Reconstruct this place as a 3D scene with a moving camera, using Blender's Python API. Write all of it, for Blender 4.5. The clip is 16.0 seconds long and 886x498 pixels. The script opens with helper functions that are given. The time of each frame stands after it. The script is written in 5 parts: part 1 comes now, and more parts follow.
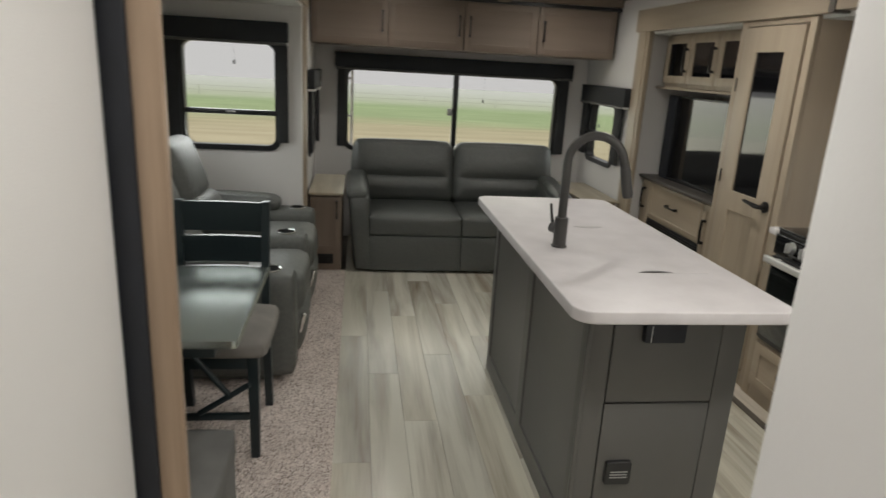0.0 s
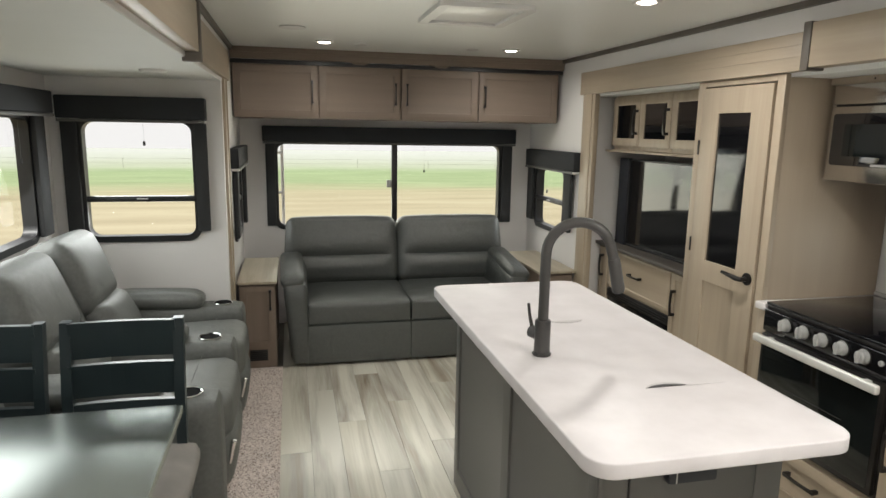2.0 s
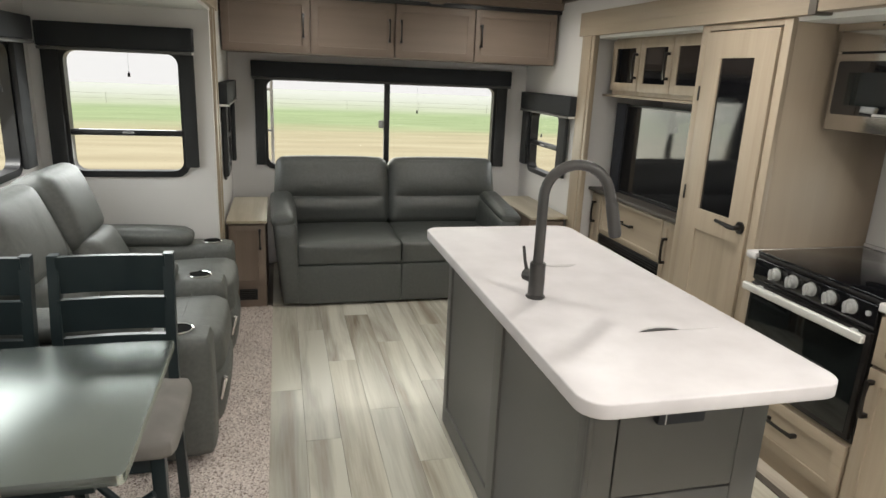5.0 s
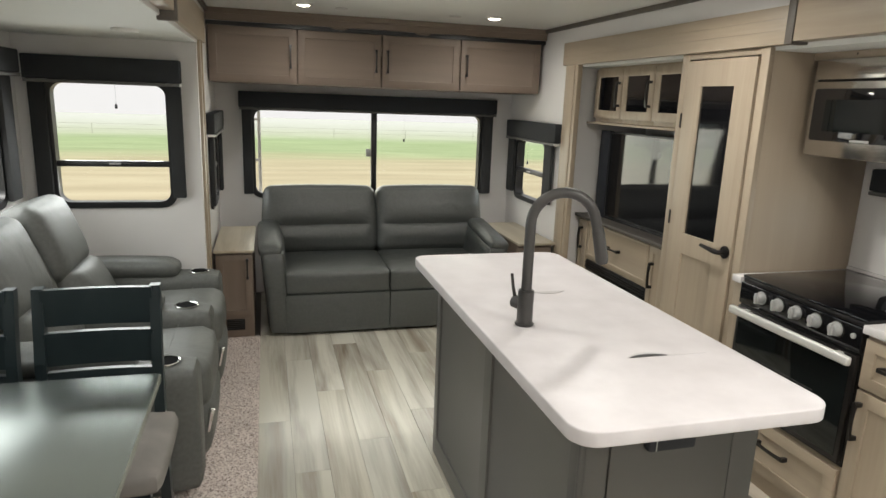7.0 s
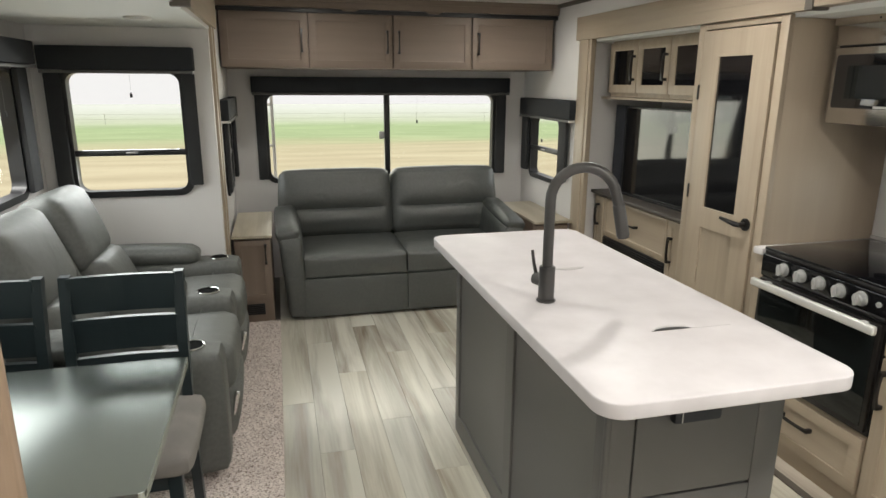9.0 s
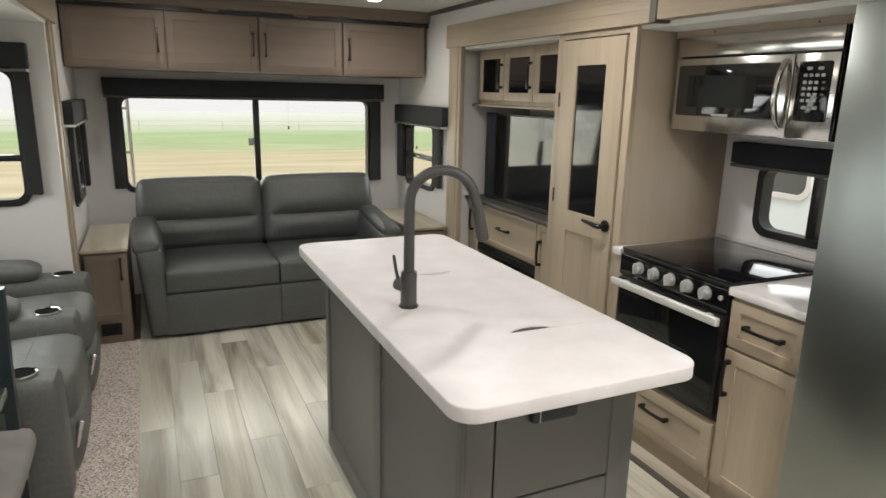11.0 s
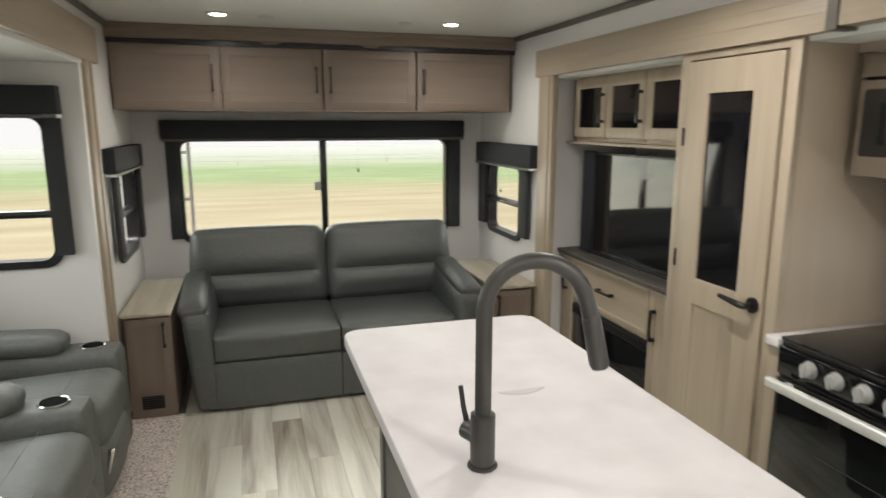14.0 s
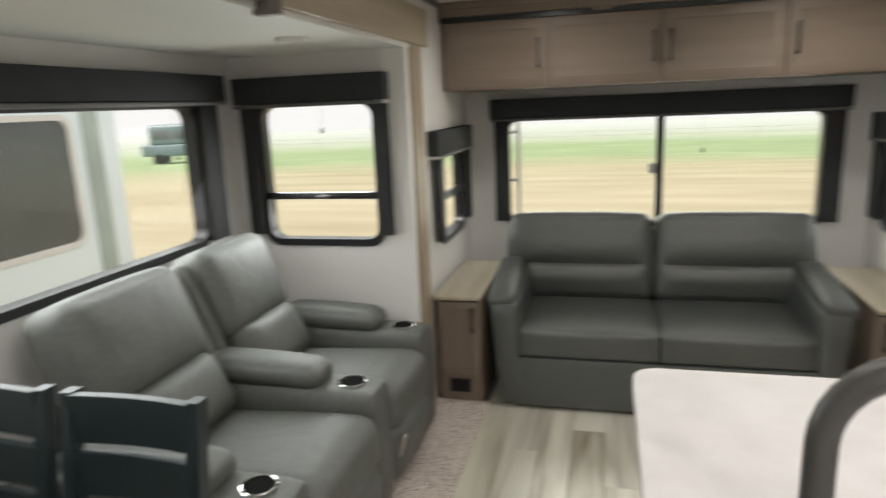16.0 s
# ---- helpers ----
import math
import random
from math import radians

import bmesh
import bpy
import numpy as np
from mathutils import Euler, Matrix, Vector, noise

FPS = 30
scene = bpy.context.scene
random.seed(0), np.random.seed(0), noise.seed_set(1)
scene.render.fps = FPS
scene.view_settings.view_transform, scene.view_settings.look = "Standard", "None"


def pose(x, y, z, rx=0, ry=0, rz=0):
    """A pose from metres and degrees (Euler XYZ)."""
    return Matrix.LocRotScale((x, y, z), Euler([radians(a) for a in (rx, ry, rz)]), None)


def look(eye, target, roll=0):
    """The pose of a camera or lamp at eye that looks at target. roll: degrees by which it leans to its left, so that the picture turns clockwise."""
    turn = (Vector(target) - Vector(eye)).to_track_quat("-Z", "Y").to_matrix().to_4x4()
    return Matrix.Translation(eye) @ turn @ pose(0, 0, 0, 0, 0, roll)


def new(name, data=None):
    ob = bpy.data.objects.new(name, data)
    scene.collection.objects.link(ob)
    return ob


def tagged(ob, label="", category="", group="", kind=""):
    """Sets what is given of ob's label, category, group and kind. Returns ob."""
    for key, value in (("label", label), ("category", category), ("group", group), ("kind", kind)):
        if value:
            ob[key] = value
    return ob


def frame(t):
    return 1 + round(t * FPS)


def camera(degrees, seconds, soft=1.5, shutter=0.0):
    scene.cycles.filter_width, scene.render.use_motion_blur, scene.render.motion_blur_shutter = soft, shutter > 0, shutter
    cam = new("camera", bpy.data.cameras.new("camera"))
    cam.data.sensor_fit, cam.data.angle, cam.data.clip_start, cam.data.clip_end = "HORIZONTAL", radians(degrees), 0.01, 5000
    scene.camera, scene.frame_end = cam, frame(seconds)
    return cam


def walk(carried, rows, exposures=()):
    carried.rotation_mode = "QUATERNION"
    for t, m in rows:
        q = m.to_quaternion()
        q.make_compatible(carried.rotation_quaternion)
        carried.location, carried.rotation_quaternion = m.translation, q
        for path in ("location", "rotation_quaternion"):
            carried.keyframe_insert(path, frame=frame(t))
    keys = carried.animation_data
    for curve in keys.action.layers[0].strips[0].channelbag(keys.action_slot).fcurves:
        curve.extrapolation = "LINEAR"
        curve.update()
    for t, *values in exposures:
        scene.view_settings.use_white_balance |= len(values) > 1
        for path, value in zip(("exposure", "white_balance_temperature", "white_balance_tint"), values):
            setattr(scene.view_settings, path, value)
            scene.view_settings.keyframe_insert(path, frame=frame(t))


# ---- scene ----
cam = camera(69.1, 16.0, shutter=0.5)
EXPOSURES = [(0.0, -0.66), (0.5, -0.36), (1.0, -0.12), (1.5, 0.02), (10.5, 0.02), (11.5, 0.0), (13.0, 0.02), (14.0, 0.10), (15.5, 0.14), (16.0, 0.10)]
PATH = [
    (0, (1.018, 1.173, 1.511), (1.285, 3.078, 0.963), 3.3),
    (0.5, (1.034, 1.368, 1.52), (1.419, 3.239, 0.926), 1.8),
    (1, (1.049, 1.485, 1.538), (1.346, 3.361, 0.914), 1.7),
    (1.5, (1.019, 1.561, 1.562), (1.453, 3.47, 1.149), 1.0),
    (2, (1.026, 1.614, 1.563), (1.479, 3.528, 1.199), 1.0),
    (2.5, (1.027, 1.626, 1.55), (1.516, 3.506, 1.073), 2.5),
    (3, (1.038, 1.632, 1.544), (1.569, 3.484, 1.007), 2.1),
    (3.5, (1.03, 1.636, 1.542), (1.512, 3.507, 1.024), 1.9),
    (4, (1.022, 1.641, 1.539), (1.484, 3.509, 0.992), 2.5),
    (6.5, (1.005, 1.636, 1.551), (1.531, 3.508, 1.085), 2.4),
    (7, (1.009, 1.635, 1.551), (1.531, 3.514, 1.103), 2.1),
    (7.5, (0.993, 1.629, 1.548), (1.538, 3.503, 1.112), 2.0),
    (8, (0.988, 1.632, 1.544), (1.45, 3.52, 1.071), 0.1),
    (10.5, (1.029, 1.643, 1.535), (1.702, 3.456, 1.026), 2.1),
    (11, (1.085, 1.658, 1.519), (1.891, 3.427, 1.048), 1.3),
    (11.5, (1.173, 1.725, 1.512), (1.976, 3.482, 0.994), 0.9),
    (12, (1.209, 1.865, 1.508), (2.235, 3.524, 1.068), -0.4),
    (12.5, (1.203, 2.026, 1.537), (2.357, 3.613, 1.15), -1.2),
    (13, (1.193, 2.093, 1.545), (2.281, 3.728, 1.165), -0.5),
    (13.5, (1.242, 2.17, 1.538), (2.111, 3.929, 1.15), -2.2),
    (14, (1.343, 2.271, 1.55), (1.908, 4.151, 1.168), 0.0),
    (14.5, (1.434, 2.335, 1.556), (1.861, 4.254, 1.19), 1.2),
    (15, (1.441, 2.448, 1.537), (1.731, 4.386, 1.135), -0.1),
    (15.5, (1.464, 2.619, 1.543), (1.512, 4.576, 1.127), -0.8),
    (16, (1.529, 2.679, 1.556), (1.04, 4.568, 1.119), -2.4),
]
walk(cam, [(t, look(eye, target, roll)) for t, eye, target, roll in PATH], exposures=EXPOSURES)

# ---- light ----
world = bpy.data.worlds.new("world")
scene.world = world
world.use_nodes = True
wn, wl = world.node_tree.nodes, world.node_tree.links
wn.clear()
sky = wn.new("ShaderNodeTexSky")
sky.sky_type, sky.sun_disc = "NISHITA", False
sky.sun_elevation, sky.sun_rotation = radians(50), radians(200)
sky.air_density, sky.dust_density, sky.ozone_density = 1.0, 8.0, 1.0
pale = wn.new("ShaderNodeMix")
pale.data_type = "RGBA"
pale.inputs[0].default_value = 0.8
pale.inputs[7].default_value = (14.5, 14.3, 14.0, 1)
wl.new(sky.outputs[0], pale.inputs[6])
bg = wn.new("ShaderNodeBackground")
bg.inputs[1].default_value = 0.078
wl.new(pale.outputs[2], bg.inputs[0])
wout = wn.new("ShaderNodeOutputWorld")
wl.new(bg.outputs[0], wout.inputs[0])

sun_data = bpy.data.lights.new("sun", "SUN")
sun_data.energy, sun_data.angle, sun_data.color = 4.5, radians(25), (1.0, 0.97, 0.92)
sun = new("sun", sun_data)
sun.matrix_world = look((0, 0, 30), (6, 14, 0))
PUCK_POWER = 8.0
# Rear pair and (2.41, 4.04) are known; other four are unseen, added for brightness.
PUCK_SPOTS = [(1.24, 5.73), (2.43, 5.73), (1.23, 3.7), (2.41, 4.04), (1.23, 2.0), (2.39, 2.1), (1.15, 0.5)]
PUCK_SHARE = dict(zip(PUCK_SPOTS, (0.38, 0.48, 0.50, 1.35, 1.20, 2.35, 1.9)))


def window_light(name, x, y, z, turn, w, h, power, color=(0.96, 1.0, 0.97), down=0.0):
    """The sky's light entering by one window."""
    d = bpy.data.lights.new(name, "AREA")
    d.shape, d.size, d.size_y, d.energy, d.color = "RECTANGLE", w, h, power, color
    d.spread = radians(145)
    ob = new(name, d)
    ob.matrix_world = pose(x, y, z, 90 - down, 0, turn)
    return ob


window_light("daylight_rear", 1.825, 6.805, 1.115, 180, 1.74, 0.57, 6.0, (1.0, 1.0, 0.86), down=16)
window_light("daylight_slide_side", -0.230, 4.33, 1.292, 270, 1.72, 0.54, 9.0, down=36)
window_light("daylight_slide_end", 0.199, 5.525, 1.257, 180, 0.50, 0.57, 4.6, down=22)
window_light("daylight_kitchen", 3.585, 3.40, 1.089, 90, 0.52, 0.22, 1.0)
window_light("daylight_side_right", 2.985, 6.36, 1.04, 90, 0.40, 0.36, 0.7)
window_light("daylight_side_left", 0.665, 6.36, 1.04, 270, 0.40, 0.36, 0.7)

# ---- materials ----


def material(name, color, rough=0.5, metal=0.0, noise_scale=0.0, amount=0.0, bump=0.0, bump_scale=80.0, coat=0.0, island=0.0, second=None, spec=0.5):
    """A painted or plain surface with broad and fine variation."""
    m = bpy.data.materials.new(name)
    m.use_nodes = True
    n, l = m.node_tree.nodes, m.node_tree.links
    b = n["Principled BSDF"]
    b.inputs["Base Color"].default_value = (*color, 1)
    b.inputs["Roughness"].default_value = rough
    b.inputs["Metallic"].default_value = metal
    b.inputs["Coat Weight"].default_value = coat
    b.inputs["Specular IOR Level"].default_value = spec
    tc = n.new("ShaderNodeTexCoord")
    if amount > 0:
        tex = n.new("ShaderNodeTexNoise")
        tex.inputs["Scale"].default_value = noise_scale
        tex.inputs["Detail"].default_value = 6
        l.new(tc.outputs["Object"], tex.inputs["Vector"])
        mix = n.new("ShaderNodeMix")
        mix.data_type = "RGBA"
        mix.inputs[6].default_value = (*[c * (1 - amount) for c in color], 1)
        mix.inputs[7].default_value = (*(second or [min(1, c * (1 + amount)) for c in color]), 1)
        ramp = n.new("ShaderNodeMapRange")
        ramp.inputs[1].default_value, ramp.inputs[2].default_value = 0.3, 0.7
        l.new(tex.outputs[0], ramp.inputs[0])
        l.new(ramp.outputs[0], mix.inputs[0])
        l.new(mix.outputs[2], b.inputs["Base Color"])
        rr = n.new("ShaderNodeMapRange")
        rr.inputs[3].default_value, rr.inputs[4].default_value = max(0.02, rough - 0.06), rough + 0.06
        l.new(tex.outputs[0], rr.inputs[0])
        l.new(rr.outputs[0], b.inputs["Roughness"])
    if bump > 0:
        fine = n.new("ShaderNodeTexNoise")
        fine.inputs["Scale"].default_value = bump_scale
        fine.inputs["Detail"].default_value = 4
        l.new(tc.outputs["Object"], fine.inputs["Vector"])
        bn = n.new("ShaderNodeBump")
        bn.inputs["Strength"].default_value = bump
        bn.inputs["Distance"].default_value = 0.002
        l.new(fine.outputs[0], bn.inputs["Height"])
        l.new(bn.outputs[0], b.inputs["Normal"])
    return m


def wood(name, dark, light, along, rough=0.45, grain=1.0, coarse=1.0, vary=0.0, low=0.35, high=0.65, along_scale=0.9):
    """Wood with long grain along one axis (0 x, 1 y, 2 z); vary: tone from piece to piece."""
    m = bpy.data.materials.new(name)
    m.use_nodes = True
    n, l = m.node_tree.nodes, m.node_tree.links
    b = n["Principled BSDF"]
    b.inputs["Roughness"].default_value = rough
    tc = n.new("ShaderNodeTexCoord")
    info = n.new("ShaderNodeObjectInfo")
    shift = n.new("ShaderNodeVectorMath")
    shift.operation = "MULTIPLY_ADD"
    off = n.new("ShaderNodeCombineXYZ")
    scaled = n.new("ShaderNodeMath")
    scaled.operation = "MULTIPLY"
    scaled.inputs[1].default_value = 37.0 if vary else 0.0
    l.new(info.outputs["Random"], scaled.inputs[0])
    for k in range(3):
        l.new(scaled.outputs[0], off.inputs[k])
    shift.inputs[1].default_value = (1, 1, 1)
    l.new(tc.outputs["Object"], shift.inputs[0])
    l.new(off.outputs[0], shift.inputs[2])
    mp = n.new("ShaderNodeMapping")
    stretch = [14.0 * coarse] * 3
    stretch[along] = along_scale * coarse
    mp.inputs["Scale"].default_value = stretch
    l.new(shift.outputs[0], mp.inputs["Vector"])
    a = n.new("ShaderNodeTexNoise")
    a.inputs["Scale"].default_value = 1.0
    a.inputs["Detail"].default_value = 8
    a.inputs["Distortion"].default_value = 0.6
    l.new(mp.outputs[0], a.inputs["Vector"])
    mp2 = n.new("ShaderNodeMapping")
    stretch2 = [120.0] * 3
    stretch2[along] = 4.0
    mp2.inputs["Scale"].default_value = stretch2
    l.new(shift.outputs[0], mp2.inputs["Vector"])
    f = n.new("ShaderNodeTexNoise")
    f.inputs["Scale"].default_value = 1.0
    f.inputs["Detail"].default_value = 5
    l.new(mp2.outputs[0], f.inputs["Vector"])
    add = n.new("ShaderNodeMath")
    add.operation = "MULTIPLY_ADD"
    add.inputs[1].default_value = 0.35 * grain
    l.new(f.outputs[0], add.inputs[0])
    l.new(a.outputs[0], add.inputs[2])
    rg = n.new("ShaderNodeMapRange")
    rg.inputs[1].default_value, rg.inputs[2].default_value = low + 0.17 * grain, high + 0.17 * grain
    l.new(add.outputs[0], rg.inputs[0])
    mix = n.new("ShaderNodeMix")
    mix.data_type = "RGBA"
    mix.inputs[6].default_value, mix.inputs[7].default_value = (*dark, 1), (*light, 1)
    l.new(rg.outputs[0], mix.inputs[0])
    last = mix.outputs[2]
    if vary:
        hsv = n.new("ShaderNodeHueSaturation")
        vr = n.new("ShaderNodeMapRange")
        vr.inputs[3].default_value, vr.inputs[4].default_value = 1 - vary, 1 + vary
        l.new(info.outputs["Random"], vr.inputs[0])
        l.new(vr.outputs[0], hsv.inputs["Value"])
        l.new(last, hsv.inputs["Color"])
        times = n.new("ShaderNodeMath")
        times.operation = "MULTIPLY"
        times.inputs[1].default_value = 7.31
        fract = n.new("ShaderNodeMath")
        fract.operation = "FRACT"
        sat = n.new("ShaderNodeMapRange")
        sat.inputs[3].default_value, sat.inputs[4].default_value = 0.9, 1.18
        l.new(info.outputs["Random"], times.inputs[0])
        l.new(times.outputs[0], fract.inputs[0])
        l.new(fract.outputs[0], sat.inputs[0])
        l.new(sat.outputs[0], hsv.inputs["Saturation"])
        last = hsv.outputs[0]
    l.new(last, b.inputs["Base Color"])
    bn = n.new("ShaderNodeBump")
    bn.inputs["Strength"].default_value = 0.12
    bn.inputs["Distance"].default_value = 0.001
    l.new(f.outputs[0], bn.inputs["Height"])
    l.new(bn.outputs[0], b.inputs["Normal"])
    return m


def glass_pane(name, tint=(1, 1, 1), gloss=1.0):
    m = bpy.data.materials.new(name)
    m.use_nodes = True
    n, l = m.node_tree.nodes, m.node_tree.links
    n.remove(n["Principled BSDF"])
    tr, gl, mx, fr = n.new("ShaderNodeBsdfTransparent"), n.new("ShaderNodeBsdfGlossy"), n.new("ShaderNodeMixShader"), n.new("ShaderNodeLayerWeight")
    pw = n.new("ShaderNodeMath")
    pw.operation = "POWER"
    pw.inputs[1].default_value = 4.0
    sc = n.new("ShaderNodeMath")
    sc.operation = "MULTIPLY_ADD"
    sc.inputs[1].default_value, sc.inputs[2].default_value = 0.5 * gloss, 0.03 * gloss
    tr.inputs[0].default_value = (*tint, 1)
    gl.inputs["Roughness"].default_value = 0.01
    fr.inputs[0].default_value = 0.5
    l.new(fr.outputs["Facing"], pw.inputs[0])
    l.new(pw.outputs[0], sc.inputs[0])
    l.new(sc.outputs[0], mx.inputs[0])
    l.new(tr.outputs[0], mx.inputs[1])
    l.new(gl.outputs[0], mx.inputs[2])
    l.new(mx.outputs[0], n["Material Output"].inputs[0])
    return m


def lamp_face(name, color, strength):
    m = bpy.data.materials.new(name)
    m.use_nodes = True
    b = m.node_tree.nodes["Principled BSDF"]
    b.inputs["Emission Color"].default_value = (*color, 1)
    b.inputs["Emission Strength"].default_value = strength
    return m


# South-facing fronts: their shade is put into this darker wood colour.
CAB_SHADED_D, CAB_SHADED_L = (0.170, 0.128, 0.098), (0.218, 0.168, 0.131)
M_CABX_SHADED = wood("shaded_greige_wood_along_x", CAB_SHADED_D, CAB_SHADED_L, 0, 0.52, 0.8, 1.0, 0, 0.12, 0.88)
M_CABY = wood("greige_wood_along_y", (0.30, 0.239, 0.176), (0.45, 0.372, 0.278), 1, 0.42, 0.8, 1.0, 0, 0.12, 0.88)
M_CABZ = wood("pale_oak_upright", (0.30, 0.239, 0.176), (0.45, 0.372, 0.278), 2, 0.42, 0.8, 1.0, 0, 0.12, 0.88)
M_CABZ_SHADED = wood("shaded_greige_wood_upright", CAB_SHADED_D, CAB_SHADED_L, 2, 0.5, 0.8, 1.0, 0, 0.12, 0.88)
M_DARKTOP = wood("dark_taupe_top", (0.060, 0.052, 0.045), (0.10, 0.088, 0.076), 1, 0.5, 0.8)
M_PANEL = wood("taupe_wood_panel", (0.36, 0.29, 0.215), (0.44, 0.36, 0.275), 2, 0.5, 0.8, 0.6, 0, 0.12, 0.88)
M_TABLETOP_WOOD = wood("pale_oak_top", (0.36, 0.315, 0.235), (0.46, 0.41, 0.32), 1, 0.4, 0.8)
M_PLANK = wood("floor_plank", (0.262, 0.212, 0.158), (0.70, 0.675, 0.575), 1, 0.27, 0.4, 0.55, 0.08, 0.26, 0.60, 1.3)
M_PLANK.node_tree.nodes["Principled BSDF"].inputs["IOR"].default_value = 2.1
M_PLANKX = wood("slide_floor_plank", (0.26, 0.21, 0.165), (0.66, 0.60, 0.50), 1, 0.40, 0.5, 0.7, 0.10, 0.30, 0.66)
M_WALL = material("white_wall_board", (0.725, 0.705, 0.69), 0.55, 0, 1.2, 0.04, 0.25, 260)
M_CEIL = material("white_ceiling_board", (0.82, 0.83, 0.80), 0.32, 0, 1.5, 0.03, 0.1, 120)
M_CEILMATT = material("matt_slide_ceiling_board", (0.78, 0.79, 0.76), 0.7, 0, 1.5, 0.03, 0.1, 120, 0.0, 0, None, 0.25)
M_DOORWHITE = material("white_door_paint", (0.80, 0.79, 0.785), 0.4, 0, 2.0, 0.02, 0.1, 150)
M_BLACK = material("black_frame_plastic", (0.012, 0.012, 0.013), 0.35, 0, 8, 0.2, 0.1, 300)
M_BLACKMETAL = material("matt_black_metal", (0.018, 0.016, 0.015), 0.32, 0.3, 14, 0.2, 0.05, 300)
M_FAUCET = material("gunmetal_faucet", (0.060, 0.057, 0.055), 0.42, 0.35, 10, 0.15, 0.05, 300)
M_SHADE = material("charcoal_shade_fabric", (0.022, 0.024, 0.027), 0.85, 0, 6, 0.2, 0.5, 500)
M_SHADE2 = material("grey_side_fabric", (0.028, 0.029, 0.030), 0.85, 0, 6, 0.2, 0.5, 500)
M_SOFA = material("grey_green_upholstery", (0.060, 0.065, 0.061), 0.39, 0, 60, 0.14, 0.6, 380)
M_SOFA.node_tree.nodes["Principled BSDF"].inputs["IOR"].default_value = 1.75
M_RECL = material("grey_recliner_upholstery", (0.086, 0.090, 0.082), 0.50, 0, 60, 0.16, 0.7, 380)
M_RECL.node_tree.nodes["Principled BSDF"].inputs["IOR"].default_value = 1.7
M_SEATPAD = material("grey_seat_fabric", (0.20, 0.185, 0.17), 0.8, 0, 9, 0.15, 0.6, 500)
M_BENCH = material("dark_grey_bench_fabric", (0.12, 0.118, 0.112), 0.8, 0, 9, 0.15, 0.6, 500)
M_ISLAND = material("charcoal_grey_cabinet_paint", (0.098, 0.095, 0.089), 0.42, 0, 3, 0.08, 0.08, 200)
M_COUNTER = material("white_marbled_solid_surface", (0.535, 0.505, 0.507), 0.40, 0, 9.0, 0.05, 0.0, 100, 0.0, 0, (0.585, 0.556, 0.559), 0.25)
M_COUNTER_KITCHEN = material("polished_white_counter", (0.66, 0.63, 0.62), 0.12, 0, 9.0, 0.05, 0.0, 100, 0.0, 0, (0.705, 0.68, 0.675))
M_TABLE = material("black_lacquered_table", (0.018, 0.024, 0.022), 0.25, 0, 1.5, 0.2, 0.0, 60, 0.0, 0, None, 0.95)
M_TABLE.node_tree.nodes["Principled BSDF"].inputs["Specular Tint"].default_value = (0.93, 1.0, 0.965, 1)
M_TABLE.node_tree.nodes["Principled BSDF"].inputs["IOR"].default_value = 3.1
M_CHAIR = material("black_painted_wood", (0.014, 0.023, 0.026), 0.34, 0, 3, 0.06, 0.04, 60)
M_STEEL = material("brushed_stainless_steel", (0.60, 0.58, 0.55), 0.15, 1.0, 4, 0.06, 0.05, 300)
M_FRIDGE = material("stainless_fridge_door", (0.325, 0.35, 0.338), 0.33, 1.0, 2, 0.05, 0.03, 300, 0.15)
M_FRIDGE.node_tree.nodes["Principled BSDF"].inputs["Coat Roughness"].default_value = 0.12
M_BLACKGLASS = material("black_glass", (0.006, 0.006, 0.007), 0.04, 0, 3, 0.1)
M_MICROGLASS = material("microwave_door_glass", (0.006, 0.006, 0.007), 0.03, 0, 3, 0.1)
M_MICROGLASS.node_tree.nodes["Principled BSDF"].inputs["IOR"].default_value = 1.8
M_TINTED = material("dark_tinted_glass", (0.006, 0.006, 0.007), 0.02, 0, 3, 0.1)
M_TINTED.node_tree.nodes["Principled BSDF"].inputs["IOR"].default_value = 1.75
M_OVENGLASS = material("black_oven_glass", (0.007, 0.009, 0.009), 0.05, 0, 3, 0.1)
M_SCREEN = material("television_screen", (0.010, 0.010, 0.011), 0.025, 0, 3, 0.1)
M_SCREEN.node_tree.nodes["Principled BSDF"].inputs["IOR"].default_value = 1.7
M_WELL = material("cup_hole_black", (0.004, 0.004, 0.004), 0.9, 0, 8, 0.2, 0, 80, 0, 0, None, 0.1)
M_CHROME = material("polished_chrome", (0.75, 0.75, 0.74), 0.08, 1.0, 6, 0.03)
M_KNOB = material("silver_knob_plastic", (0.52, 0.52, 0.51), 0.3, 0.4, 8, 0.05)
M_HANDLEBAR = material("satin_oven_bar", (0.72, 0.71, 0.68), 0.42, 0.3, 8, 0.04)


def wrinkled(m, scale, strength, deep=0.012):
    """Soft dents and creases of upholstery over the fine grain."""
    n, l = m.node_tree.nodes, m.node_tree.links
    tc = n.new("ShaderNodeTexCoord")
    w = n.new("ShaderNodeTexNoise")
    w.inputs["Scale"].default_value, w.inputs["Detail"].default_value, w.inputs["Distortion"].default_value = scale, 3, 1.2
    l.new(tc.outputs["Object"], w.inputs["Vector"])
    b2 = n.new("ShaderNodeBump")
    b2.inputs["Strength"].default_value, b2.inputs["Distance"].default_value = strength, deep
    l.new(w.outputs[0], b2.inputs["Height"])
    fine = n["Bump"]
    l.new(b2.outputs[0], fine.inputs["Normal"])


